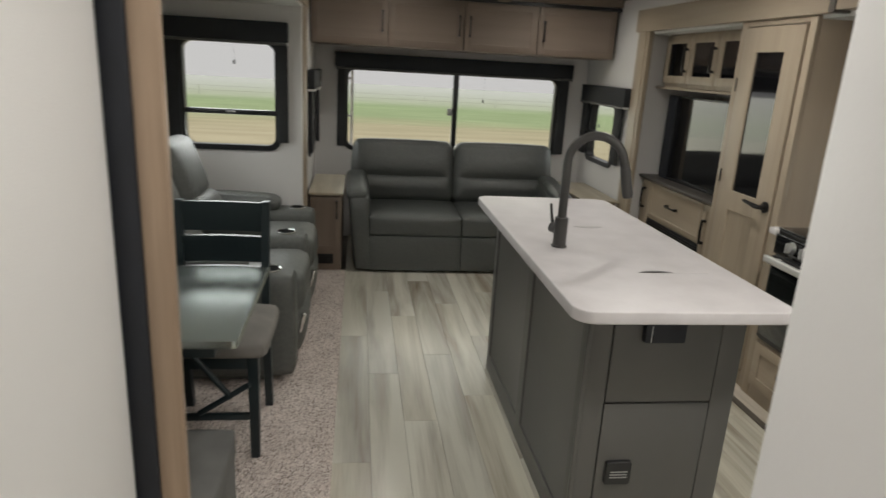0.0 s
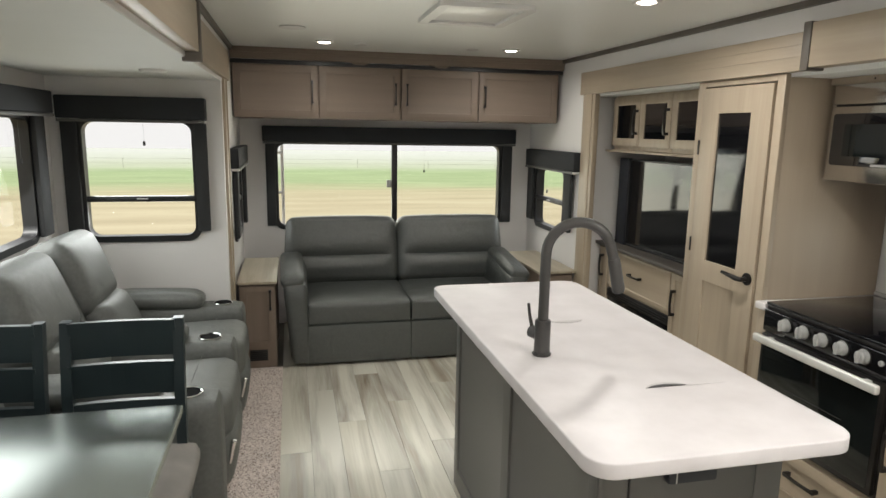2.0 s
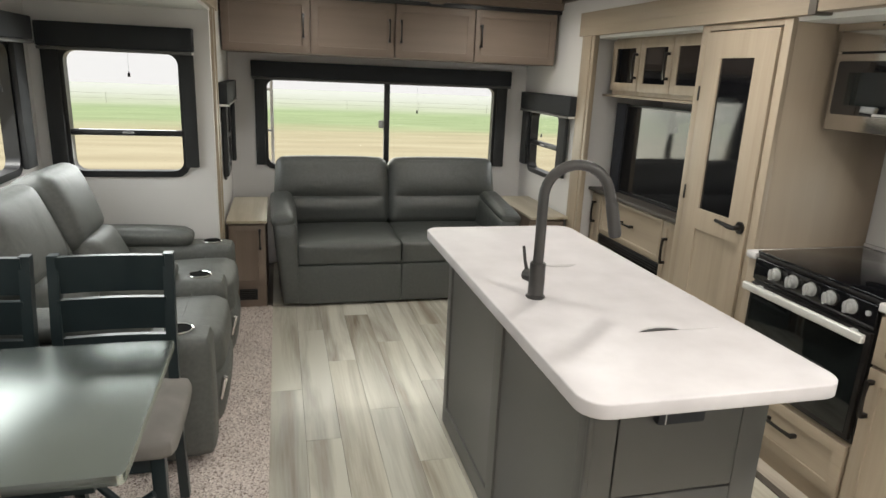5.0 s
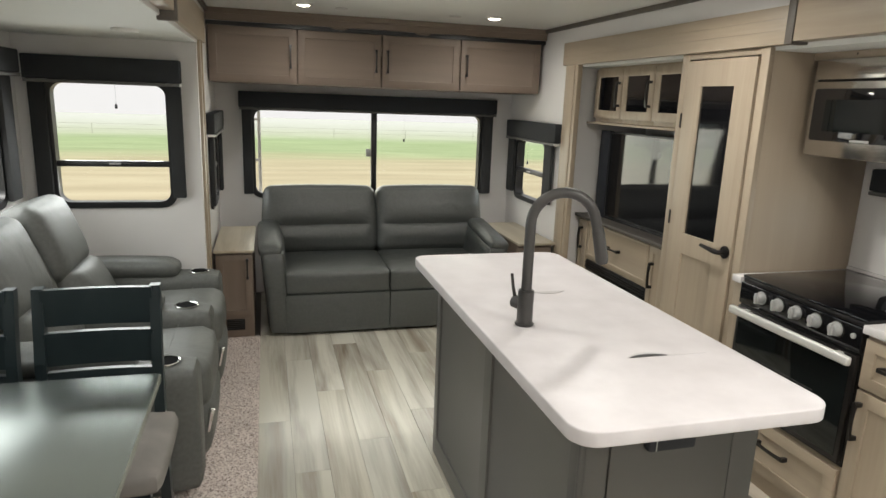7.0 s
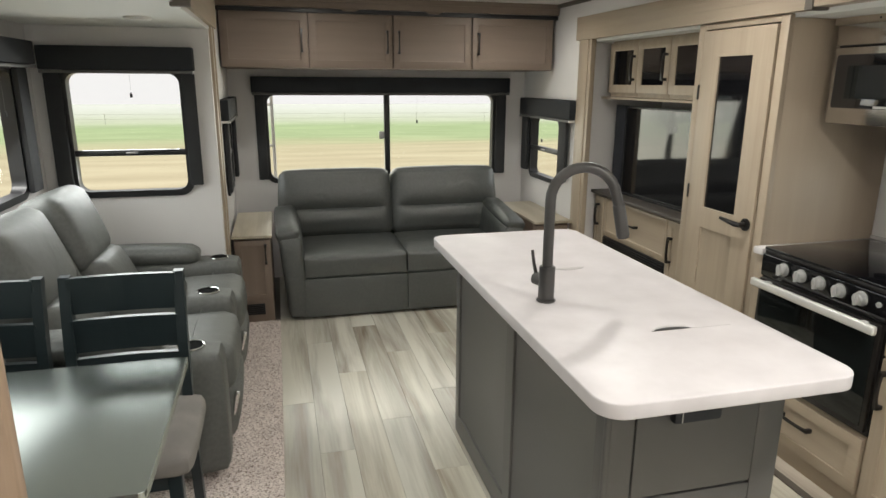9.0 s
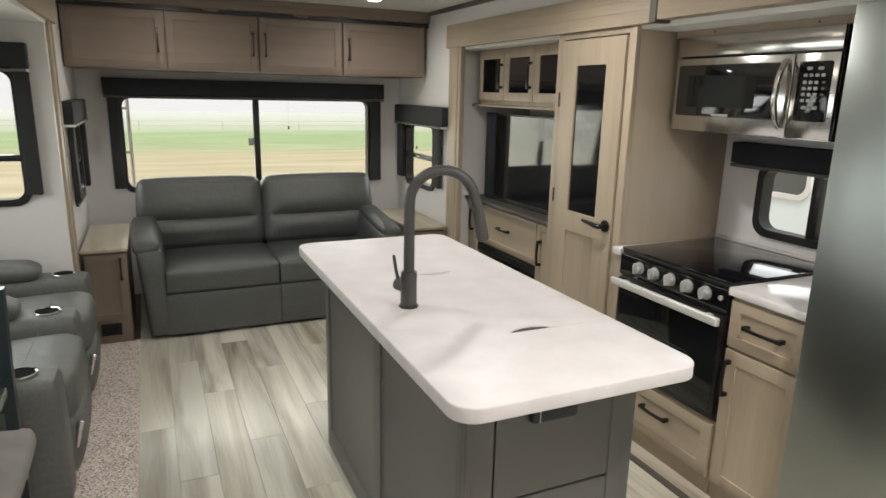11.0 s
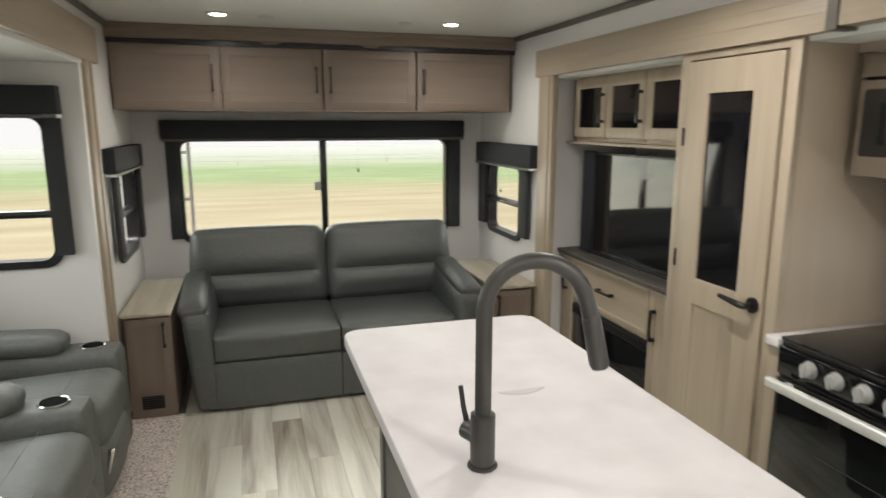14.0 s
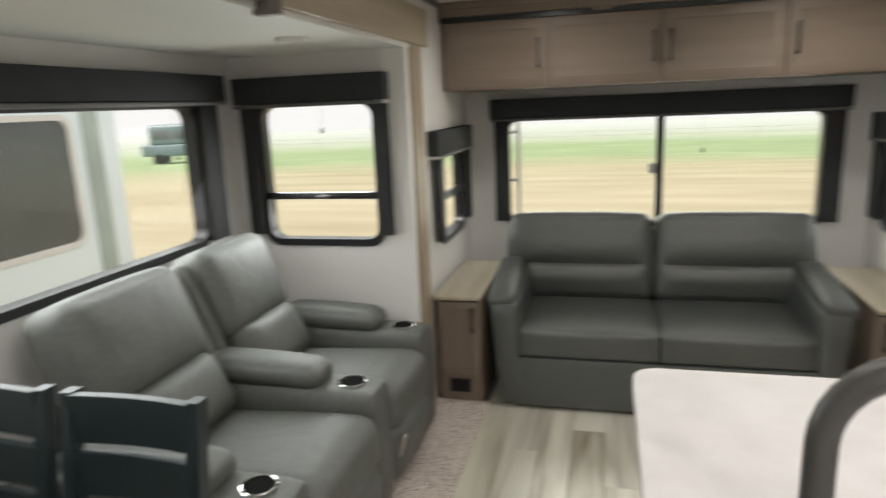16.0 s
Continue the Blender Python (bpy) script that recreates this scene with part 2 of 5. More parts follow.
wrinkled(M_SOFA, 6.0, 0.55)
wrinkled(M_RECL, 6.0, 0.55)
M_GLASS = glass_pane("window_glass", (1, 1, 1), 0.12)
M_SEAL = material("black_rubber_seal", (0.012, 0.014, 0.020), 0.6, 0, 8, 0.2, 0.2, 200)
M_POST = wood("brown_wood_post", (0.27, 0.19, 0.13), (0.40, 0.29, 0.205), 2, 0.45, 0.8)
M_DARKTRIM = material("dark_brown_trim_strip", (0.10, 0.085, 0.07), 0.5, 0, 8, 0.15, 0.1, 200)
M_PUCK = lamp_face("lit_lamp_lens", (1.0, 0.86, 0.70), 14.0)
M_LENSOFF = material("unlit_lamp_lens", (0.75, 0.74, 0.71), 0.3, 0, 5, 0.03)
M_WHITEPLASTIC = material("white_plastic", (0.72, 0.71, 0.69), 0.4, 0, 6, 0.03)
M_LETTER = material("pale_grey_print", (0.34, 0.34, 0.33), 0.5, 0, 8, 0.04)
M_SLOT = material("pale_grey_joint", (0.43, 0.41, 0.405), 0.5, 0, 8, 0.05)
M_HEM = material("grey_hem_bar", (0.105, 0.102, 0.098), 0.55, 0, 6, 0.12, 0.2, 400)
M_CORD = material("grey_cord", (0.15, 0.15, 0.15), 0.7, 0, 8, 0.1)


def carpet_material():
    m = bpy.data.materials.new("speckled_taupe_carpet")
    m.use_nodes = True
    n, l = m.node_tree.nodes, m.node_tree.links
    b = n["Principled BSDF"]
    b.inputs["Roughness"].default_value = 0.95
    b.inputs["Specular IOR Level"].default_value = 0.1
    tc = n.new("ShaderNodeTexCoord")
    v = n.new("ShaderNodeTexVoronoi")
    v.inputs["Scale"].default_value = 190
    l.new(tc.outputs["Object"], v.inputs["Vector"])
    big = n.new("ShaderNodeTexNoise")
    big.inputs["Scale"].default_value = 6
    l.new(tc.outputs["Object"], big.inputs["Vector"])
    sep = n.new("ShaderNodeSeparateColor")
    l.new(v.outputs["Color"], sep.inputs[0])
    ramp = n.new("ShaderNodeValToRGB")
    el = ramp.color_ramp.elements
    el[0].position, el[0].color = 0.0, (0.24, 0.19, 0.165, 1)
    el[1].position, el[1].color = 1.0, (0.93, 0.84, 0.78, 1)
    mid = el.new(0.35)
    mid.color = (0.72, 0.62, 0.56, 1)
    l.new(sep.outputs[0], ramp.inputs[0])
    mx = n.new("ShaderNodeMix")
    mx.data_type, mx.blend_type = "RGBA", "MULTIPLY"
    mx.inputs[0].default_value = 0.35
    l.new(ramp.outputs[0], mx.inputs[6])
    l.new(big.outputs[0], mx.inputs[7])
    l.new(mx.outputs[2], b.inputs["Base Color"])
    bn = n.new("ShaderNodeBump")
    bn.inputs["Strength"].default_value, bn.inputs["Distance"].default_value = 0.8, 0.004
    l.new(v.outputs["Distance"], bn.inputs["Height"])
    l.new(bn.outputs[0], b.inputs["Normal"])
    return m


M_CARPET = carpet_material()


def ground_material():
    """Dry field near by, a green crop from 60 m on, far land paled by painted haze; the borders waver."""
    m = bpy.data.materials.new("dry_and_green_field")
    m.use_nodes = True
    n, l = m.node_tree.nodes, m.node_tree.links
    b = n["Principled BSDF"]
    b.inputs["Roughness"].default_value = 1.0
    b.inputs["Specular IOR Level"].default_value = 0.0
    tc = n.new("ShaderNodeTexCoord")
    ns = n.new("ShaderNodeTexNoise")
    ns.inputs["Scale"].default_value, ns.inputs["Detail"].default_value = 0.12, 8
    mp = n.new("ShaderNodeMapping")
    mp.inputs["Scale"].default_value = (0.35, 1.4, 1)
    l.new(tc.outputs["Object"], mp.inputs["Vector"])
    l.new(mp.outputs[0], ns.inputs["Vector"])
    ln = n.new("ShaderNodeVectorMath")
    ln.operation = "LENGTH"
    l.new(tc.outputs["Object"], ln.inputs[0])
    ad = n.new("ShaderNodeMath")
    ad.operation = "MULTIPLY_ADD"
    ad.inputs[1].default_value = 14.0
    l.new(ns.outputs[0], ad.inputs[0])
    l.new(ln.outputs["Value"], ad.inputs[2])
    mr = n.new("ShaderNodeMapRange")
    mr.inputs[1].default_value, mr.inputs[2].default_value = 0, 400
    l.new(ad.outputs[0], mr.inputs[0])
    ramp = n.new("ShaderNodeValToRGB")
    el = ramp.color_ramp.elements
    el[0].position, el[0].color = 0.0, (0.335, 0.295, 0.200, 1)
    # Beyond the crop the colours pale with distance: haze painted into the ramp.
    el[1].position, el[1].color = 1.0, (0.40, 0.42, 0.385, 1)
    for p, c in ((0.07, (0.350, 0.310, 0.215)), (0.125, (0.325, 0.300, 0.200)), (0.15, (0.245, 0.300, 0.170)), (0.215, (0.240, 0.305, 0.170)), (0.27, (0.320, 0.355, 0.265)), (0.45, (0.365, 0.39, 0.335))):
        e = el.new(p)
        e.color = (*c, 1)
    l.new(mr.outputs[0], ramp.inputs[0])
    n2 = n.new("ShaderNodeTexNoise")
    n2.inputs["Scale"].default_value, n2.inputs["Detail"].default_value = 0.4, 6
    l.new(mp.outputs[0], n2.inputs["Vector"])
    mx = n.new("ShaderNodeMix")
    mx.data_type, mx.blend_type = "RGBA", "SOFT_LIGHT"
    mx.inputs[0].default_value = 0.45
    l.new(ramp.outputs[0], mx.inputs[6])
    l.new(n2.outputs[0], mx.inputs[7])
    l.new(mx.outputs[2], b.inputs["Base Color"])
    return m


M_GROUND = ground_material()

# ---- shapes ----
FACE_SOUTH = ((1, 0, 0), (0, 0, 1), (0, -1, 0))   # seen looking along +y
FACE_WEST = ((0, -1, 0), (0, 0, 1), (-1, 0, 0))   # fronts of the right-hand units
FACE_EAST = ((0, 1, 0), (0, 0, 1), (1, 0, 0))     # left-hand walls


def basis(origin, axes):
    m = Matrix.Identity(4)
    for k in range(3):
        for r in range(3):
            m[r][k] = axes[k][r]
    m.translation = Vector(origin)
    return m


UP = Matrix.Identity(4)


def box(bm, m, a0, a1, b0, b1, c0, c1, bevel=0.0, seg=2):
    tmp = bmesh.new()
    bmesh.ops.create_cube(tmp, size=1)
    for v in tmp.verts:
        v.co = Vector(((a0 + a1) / 2 + v.co.x * (a1 - a0), (b0 + b1) / 2 + v.co.y * (b1 - b0), (c0 + c1) / 2 + v.co.z * (c1 - c0)))
    if bevel:
        bmesh.ops.bevel(tmp, geom=tmp.edges[:], offset=bevel, segments=seg, affect="EDGES", profile=0.5)
    merge(bm, tmp, m)


def merge(bm, tmp, m=UP):
    tmp.transform(m)
    me = bpy.data.meshes.new("tmp")
    tmp.to_mesh(me)
    tmp.free()
    bm.from_mesh(me)
    bpy.data.meshes.remove(me)


def cyl(bm, m, r, h, seg=24, r2=None, bevel=0.0):
    """A round along local z from 0 to h."""
    tmp = bmesh.new()
    bmesh.ops.create_cone(tmp, cap_ends=True, segments=seg, radius1=r, radius2=r if r2 is None else r2, depth=h)
    if bevel:
        rim = [e for e in tmp.edges if abs(e.verts[0].co.z - e.verts[1].co.z) < 1e-6]
        bmesh.ops.bevel(tmp, geom=rim, offset=bevel, segments=2, affect="EDGES")
    bmesh.ops.translate(tmp, verts=tmp.verts[:], vec=(0, 0, h / 2))
    merge(bm, tmp, m)


def tube(bm, points, r, seg=14, m=UP):
    """A round bar along a line of points."""
    tmp = bmesh.new()
    pts = [Vector(p) for p in points]
    rings = []
    side = None
    for k, p in enumerate(pts):
        d = (pts[min(k + 1, len(pts) - 1)] - pts[max(k - 1, 0)]).normalized()
        if side is None:
            side = d.orthogonal().normalized()
        side = (side - d * side.dot(d)).normalized()
        other = d.cross(side)
        rk = r[k] if isinstance(r, (list, tuple)) else r
        rings.append([tmp.verts.new(p + rk * (math.cos(2 * math.pi * j / seg) * side + math.sin(2 * math.pi * j / seg) * other)) for j in range(seg)])
    for a, b in zip(rings, rings[1:]):
        for j in range(seg):
            tmp.faces.new((a[j], a[(j + 1) % seg], b[(j + 1) % seg], b[j]))
    tmp.faces.new(rings[0][::-1])
    tmp.faces.new(rings[-1])
    merge(bm, tmp, m)


def cushion(bm, m, size, r, puff=(0, 0, 0), n=10, sag=0.0):
    """A padded block centred on m: rounded edges of radius r, faces swelling by puff."""
    hx, hy, hz = (s / 2 for s in size)
    r = min(r, hx, hy, hz)
    tmp = bmesh.new()
    bmesh.ops.create_cube(tmp, size=2)
    bmesh.ops.subdivide_edges(tmp, edges=tmp.edges[:], cuts=n, use_grid_fill=True)
    for v in tmp.verts:
        u = v.co.copy()
        e = Vector([math.copysign(abs(c) ** 0.8, c) for c in u])
        p = Vector((e.x * hx, e.y * hy, e.z * hz))
        q = Vector((max(-hx + r, min(hx - r, p.x)), max(-hy + r, min(hy - r, p.y)), max(-hz + r, min(hz - r, p.z))))
        d = p - q
        p = q + d.normalized() * r if d.length > 1e-9 else p
        fx, fy, fz = (1 - min(1, abs(c)) ** 2.5 for c in u)
        p.x += puff[0] * u.x * fy * fz
        p.y += puff[1] * u.y * fx * fz
        p.z += puff[2] * u.z * fx * fy
        if sag:
            p.z -= sag * fx * fy * (u.z > 0.9)
        v.co = p
    merge(bm, tmp, m)


def rounded(w, h, r, seg=6):
    pts = []
    for cx, cy, a0 in ((w / 2 - r, h / 2 - r, 0), (-w / 2 + r, h / 2 - r, 90), (-w / 2 + r, -h / 2 + r, 180), (w / 2 - r, -h / 2 + r, 270)):
        for k in range(seg + 1):
            a = radians(a0 + 90 * k / seg)
            pts.append((cx + r * math.cos(a), cy + r * math.sin(a)))
    return pts


def ring(bm, m, w, h, r, border, c0, c1, cu=0.0, cv=0.0):
    """A rounded picture-frame shape of depth c0..c1."""
    tmp = bmesh.new()
    outer, inner = rounded(w, h, r), rounded(w - 2 * border, h - 2 * border, max(0.004, r - border * 0.6))
    lay = [[tmp.verts.new((x + cu, y + cv, c)) for x, y in pts] for pts, c in ((outer, c0), (outer, c1), (inner, c1), (inner, c0))]
    k = len(outer)
    for a in range(4):
        p, q = lay[a], lay[(a + 1) % 4]
        for j in range(k):
            tmp.faces.new((p[j], p[(j + 1) % k], q[(j + 1) % k], q[j]))
    bmesh.ops.recalc_face_normals(tmp, faces=tmp.faces[:])
    merge(bm, tmp, m)


def slab(bm, m, w, h, r, c0, c1, bevel=0.0, cu=0.0, cv=0.0, seg=8):
    """A plate with rounded corners, c0..c1 thick."""
    tmp = bmesh.new()
    f = tmp.faces.new([tmp.verts.new((x + cu, y + cv, c0)) for x, y in rounded(w, h, r, seg)])
    up = bmesh.ops.extrude_face_region(tmp, geom=[f])
    for v in (g for g in up["geom"] if isinstance(g, bmesh.types.BMVert)):
        v.co.z = c1
    bmesh.ops.recalc_face_normals(tmp, faces=tmp.faces[:])
    if bevel:
        rim = [e for e in tmp.edges if abs(e.verts[0].co.z - e.verts[1].co.z) < 1e-7]
        bmesh.ops.bevel(tmp, geom=rim, offset=bevel, segments=3, affect="EDGES", profile=0.5)
    merge(bm, tmp, m)


def part(name, bm, mat, parent=None, label="", smooth=True):
    me = bpy.data.meshes.new(name)
    bm.to_mesh(me)
    bm.free()
    me.materials.append(mat)
    if smooth:
        for p in me.polygons:
            p.use_smooth = True
        me.set_sharp_from_angle(angle=radians(38))
    ob = new(name, me)
    if parent is not None:
        ob.parent = parent
        ob.matrix_parent_inverse = parent_frame(parent).inverted()
    if label:
        tagged(ob, label)
    return ob


def parent_frame(ob):
    m = ob.matrix_basis.copy()
    if ob.parent is not None:
        m = parent_frame(ob.parent) @ ob.matrix_parent_inverse @ m
    return m


def thing(name, at, label, category, group=""):
    ob = new(name)
    ob.empty_display_size = 0.1
    ob.location = at
    ob.matrix_basis = Matrix.Translation(at)
    return tagged(ob, label, category, group)


def solid(name, m, dims, mat, parent=None, bevel=0.0, label=""):
    bm = bmesh.new()
    box(bm, m, *dims, bevel)
    return part(name, bm, mat, parent, label)


def structure(ob, label, category):
    return tagged(ob, label, category, kind="structure")


def pull(parent, m, a, b, length=0.13, upright=True, mat=None):
    """A black bar pull with two feet."""
    bm = bmesh.new()
    h = length / 2
    turn = Matrix.Translation((a, b, 0)) @ (pose(0, 0, 0, 0, 0, 90) if upright else UP)
    tmp = bmesh.new()
    ends = []
    for k in range(9):
        u = k / 4 - 1
        lift, half = 0.030 - 0.006 * u * u, 0.0045 + 0.0030 * abs(u) ** 3
        ends.append([tmp.verts.new((u * h, half * p, lift + 0.0055 * q)) for p, q in ((-1, -1), (1, -1), (1, 1), (-1, 1))])
    for p, q in zip(ends, ends[1:]):
        for j in range(4):
            tmp.faces.new((p[j], p[(j + 1) % 4], q[(j + 1) % 4], q[j]))
    tmp.faces.new(ends[0][::-1])
    tmp.faces.new(ends[-1])
    bmesh.ops.recalc_face_normals(tmp, faces=tmp.faces[:])
    merge(bm, tmp, m @ turn)
    for e in (-1, 1):
        box(bm, m @ turn, e * (h - 0.007) - 0.008, e * (h - 0.007) + 0.008, -0.0085, 0.0085, 0.0, 0.027, 0.0025)
    return part("handle", bm, mat or M_BLACKMETAL, parent, "matt black bar handle")


def framed(bm, m, us, vs, heights, bevel=0.002):
    """One board cut into a grid: heights[(i, j)] is a cell's face height, None a hole; other cells lie at heights["rim"]."""
    tmp = bmesh.new()
    nu, nv = len(us) - 1, len(vs) - 1

    def top(i, j):
        if not (0 <= i < nu and 0 <= j < nv):
            return 0.0
        h = heights.get((i, j), heights["rim"])
        return 0.0 if h is None else h

    def quad(*pts):
        tmp.faces.new([tmp.verts.new(p) for p in pts])

    for i in range(nu):
        for j in range(nv):
            c = top(i, j)
            x0, x1, y0, y1 = us[i], us[i + 1], vs[j], vs[j + 1]
            if heights.get((i, j), 1) is not None:
                quad((x0, y0, c), (x1, y0, c), (x1, y1, c), (x0, y1, c))
                quad((x0, y0, 0), (x0, y1, 0), (x1, y1, 0), (x1, y0, 0))
            for di, dj, p, q in ((1, 0, (x1, y0), (x1, y1)), (-1, 0, (x0, y1), (x0, y0)), (0, 1, (x1, y1), (x0, y1)), (0, -1, (x0, y0), (x1, y0))):
                d = top(i + di, j + dj)
                if c > d + 1e-6:
                    quad((*p, c), (*p, d), (*q, d), (*q, c))
    bmesh.ops.remove_doubles(tmp, verts=tmp.verts[:], dist=1e-6)
    bmesh.ops.recalc_face_normals(tmp, faces=tmp.faces[:])
    if bevel:
        sharp = [e for e in tmp.edges if len(e.link_faces) == 2 and e.calc_face_angle() > 0.8 and min(v.co.z for v in e.verts) > 1e-5]
        bmesh.ops.bevel(tmp, geom=sharp, offset=bevel, segments=2, affect="EDGES", profile=0.5)
    merge(bm, tmp, m)


def shaker(parent, m, a0, a1, b0, b1, mat, name="door", stile=0.05, thick=0.018, pane=None):
    """A framed door or drawer front; pane: material of a glass insert."""
    bm = bmesh.new()
    framed(bm, m, (a0, a0 + stile, a1 - stile, a1), (b0, b0 + stile, b1 - stile, b1), {"rim": thick, (1, 1): thick - 0.007 if pane is None else None})
    d = part(name, bm, mat, parent)
    if pane is not None:
        solid("pane", m, (a0 + stile - 0.003, a1 - stile + 0.003, b0 + stile - 0.003, b1 - stile + 0.003, 0.004, 0.010), pane, d, 0, "dark tinted glass pane")
    return d


def wall(name, m, a0, a1, b0, b1, thick, mat, label, holes=()):
    """A wall with rectangular openings (a0, a1, b0, b1), its face at local c = 0."""
    bm = bmesh.new()
    cuts = sorted(holes)
    x = a0
    for h0, h1, v0, v1 in cuts:
        if h0 > x:
            box(bm, m, x, h0, b0, b1, -thick, 0)
        box(bm, m, h0, h1, b0, v0, -thick, 0)
        box(bm, m, h0, h1, v1, b1, -thick, 0)
        x = h1
    if x < a1:
        box(bm, m, x, a1, b0, b1, -thick, 0)
    bmesh.ops.remove_doubles(bm, verts=bm.verts[:], dist=1e-5)
    return structure(part(name, bm, mat, None, "", False), label, "wall")


def pane_of(parent, m, dims):
    p = solid("pane", m, dims, M_GLASS, parent, 0, "clear window glass")
    p.visible_shadow = False
    return p


def rv_window(name, m, a0, a1, b0, b1, label, bars=(), uprights=(), border=0.034):
    """Black-framed window; a0..b1 is the clear glass. bars: heights of rails; uprights: places of mullions."""
    root = thing(name, m @ Vector(((a0 + a1) / 2, b0 - border, 0)), label, "window")
    tagged(root, kind="structure")
    bm = bmesh.new()
    w, h = a1 - a0 + 2 * border, b1 - b0 + 2 * border
    ring(bm, m, w, h, 0.075, border, -0.05, 0.016, (a0 + a1) / 2, (b0 + b1) / 2)
    part("window_frame", bm, M_BLACK, root)
    for b in bars:
        bm = bmesh.new()
        box(bm, m, a0 - 0.01, a1 + 0.01, b - 0.016, b + 0.016, -0.03, 0.010, 0.003)
        box(bm, m, a0 - 0.01, a1 + 0.01, b - 0.004, b + 0.004, 0.008, 0.014, 0.002)
        part("window_rail", bm, M_BLACK, root)
    for a in uprights:
        solid("mullion", m, (a - 0.022, a + 0.022, b0 - 0.01, b1 + 0.01, -0.03, 0.010), M_BLACK, root, 0.003)
    edges = sorted(uprights)
    xs = [a0 - 0.02, *edges, a1 + 0.02]
    ys = [b0 - 0.02, *sorted(bars), b1 + 0.02]
    for x0, x1 in zip(xs, xs[1:]):
        for y0, y1 in zip(ys, ys[1:]):
            pane_of(root, m, (x0, x1, y0, y1, -0.022, -0.018))
    return root


def shade(m, a0, a1, b0, b1, name="window_valance", depth=0.085, sides=None, side_to=0.0):
    """A padded valance box with fabric side panels that come down beside the window."""
    root = thing(name, m @ Vector(((a0 + a1) / 2, b0, 0)), "charcoal fabric window valance with side panels, shade rolled up", "valance")
    bm = bmesh.new()
    box(bm, m, a0, a1, b0 + 0.012, b1, 0.001, depth, 0.006)
    part("valance_box", bm, M_SHADE, root)
    bm = bmesh.new()
    box(bm, m, a0 + 0.004, a1 - 0.004, b0 - 0.006, b0 + 0.010, 0.004, depth + 0.004, 0.004)
    part("shade_bar", bm, M_HEM, root, "grey rolled-up shade hem bar")
    for e0, e1 in ((a0 + 0.001, a0 + 0.005), (a1 - 0.005, a1 - 0.001)):
        solid("end_cap", m, (e0, e1, b0 - 0.005, b0 + 0.009, 0.006, depth + 0.003), M_WHITEPLASTIC, root, 0.001, "white end cap")
    for s0, s1 in sides or ():
        bm = bmesh.new()
        box(bm, m, s0, s1, side_to, b0 + 0.002, 0.017, 0.045, 0.005)
        part("side_panel", bm, M_SHADE2, root)
    return root


def shade_cord(m, a, top, drop):
    root = thing("shade_cord", m @ Vector((a, top, 0.03)), "thin shade cord with a small dark tassel hanging in the window", "cord")
    bm = bmesh.new()
    tube(bm, [(a, top, 0.03), (a + 0.001, top - drop, 0.03)], 0.0005, 6, m)
    part("cord", bm, M_CORD, root)
    bm = bmesh.new()
    tube(bm, [(a, top - drop, 0.03), (a, top - drop - 0.008, 0.03), (a, top - drop - 0.026, 0.03)], [0.0025, 0.0065, 0.007], 8, m)
    part("tassel", bm, M_BLACK, root)
    return root

# ---- structure ----
XL, XR, YB, H = 0.65, 3.0, 6.82, 2.08       # main room: side walls, rear wall, ceiling
SX, SY, SH = -0.245, 5.54, 1.815             # left slide-out: outer wall, end wall, ceiling
SN = 2.42                                   # near end of the left slide-out
RX, RY = 3.60, 5.72                         # right slide-out: outer wall, end wall
RN = 1.95                                   # near end of the right slide-out
REAR = basis((0, YB, 0), FACE_SOUTH)
SEND = basis((0, SY, 0), FACE_SOUTH)
LEFT = basis((XL, 0, 0), FACE_EAST)
SLEFT = basis((SX, 0, 0), FACE_EAST)
RIGHT = basis((XR, 0, 0), FACE_WEST)        # local a = -y
RSIDE = basis((RX, 0, 0), FACE_WEST)

floor = structure(solid("floor", UP, (SX - 0.05, RX + 0.05, -1.6, YB + 0.05, -0.10, -0.006), M_DARKTRIM), "sub-floor under planks and carpet", "floor")
ceiling = structure(solid("ceiling", UP, (XL - 0.1, XR + 0.1, -1.6, YB + 0.05, H, H + 0.06), M_CEIL), "white ceiling board of the main room", "ceiling")
bm = bmesh.new()
box(bm, UP, SX - 0.05, XL - 0.002, SN - 0.05, SY + 0.05, SH, SH + 0.03)
structure(part("ceiling_slide_left", bm, M_CEILMATT), "white ceiling of the dining slide-out", "ceiling")
bm = bmesh.new()
box(bm, UP, XR + 0.02, RX + 0.05, RN - 0.05, RY + 0.05, 1.80, 1.83)
structure(part("ceiling_slide_right", bm, M_CEILMATT), "white ceiling of the kitchen slide-out", "ceiling")

wall("wall_rear", REAR, XL - 0.1, XR + 0.1, -0.02, H, 0.05, M_WALL, "white rear wall with a wide window", [(0.917, 2.733, 0.792, 1.443)])
wall("wall_left_rear", LEFT, 5.72, YB, -0.02, H, 0.05, M_WALL, "white side wall beside the rear sofa", [(6.052, 6.598, 0.822, 1.288)])
wall("wall_left_near", basis((0.58, 0, 0), FACE_EAST), -1.6, 2.365, -0.02, H, 0.05, M_WALL, "white side wall by the doorway")
wall("wall_left_above", LEFT, SN - 0.06, 5.72, SH + 0.004, H, 0.035, M_WALL, "white wall strip above the slide-out")
wall("wall_slide_left_end", SEND, SX - 0.05, XL, -0.02, SH, 0.05, M_WALL, "white end wall of the slide-out", [(-0.090, 0.488, 0.932, 1.583)])
wall("wall_slide_left_side", SLEFT, SN, SY, -0.02, SH, 0.05, M_WALL, "white outer wall of the slide-out", [(3.442, 5.218, 0.992, 1.593)])
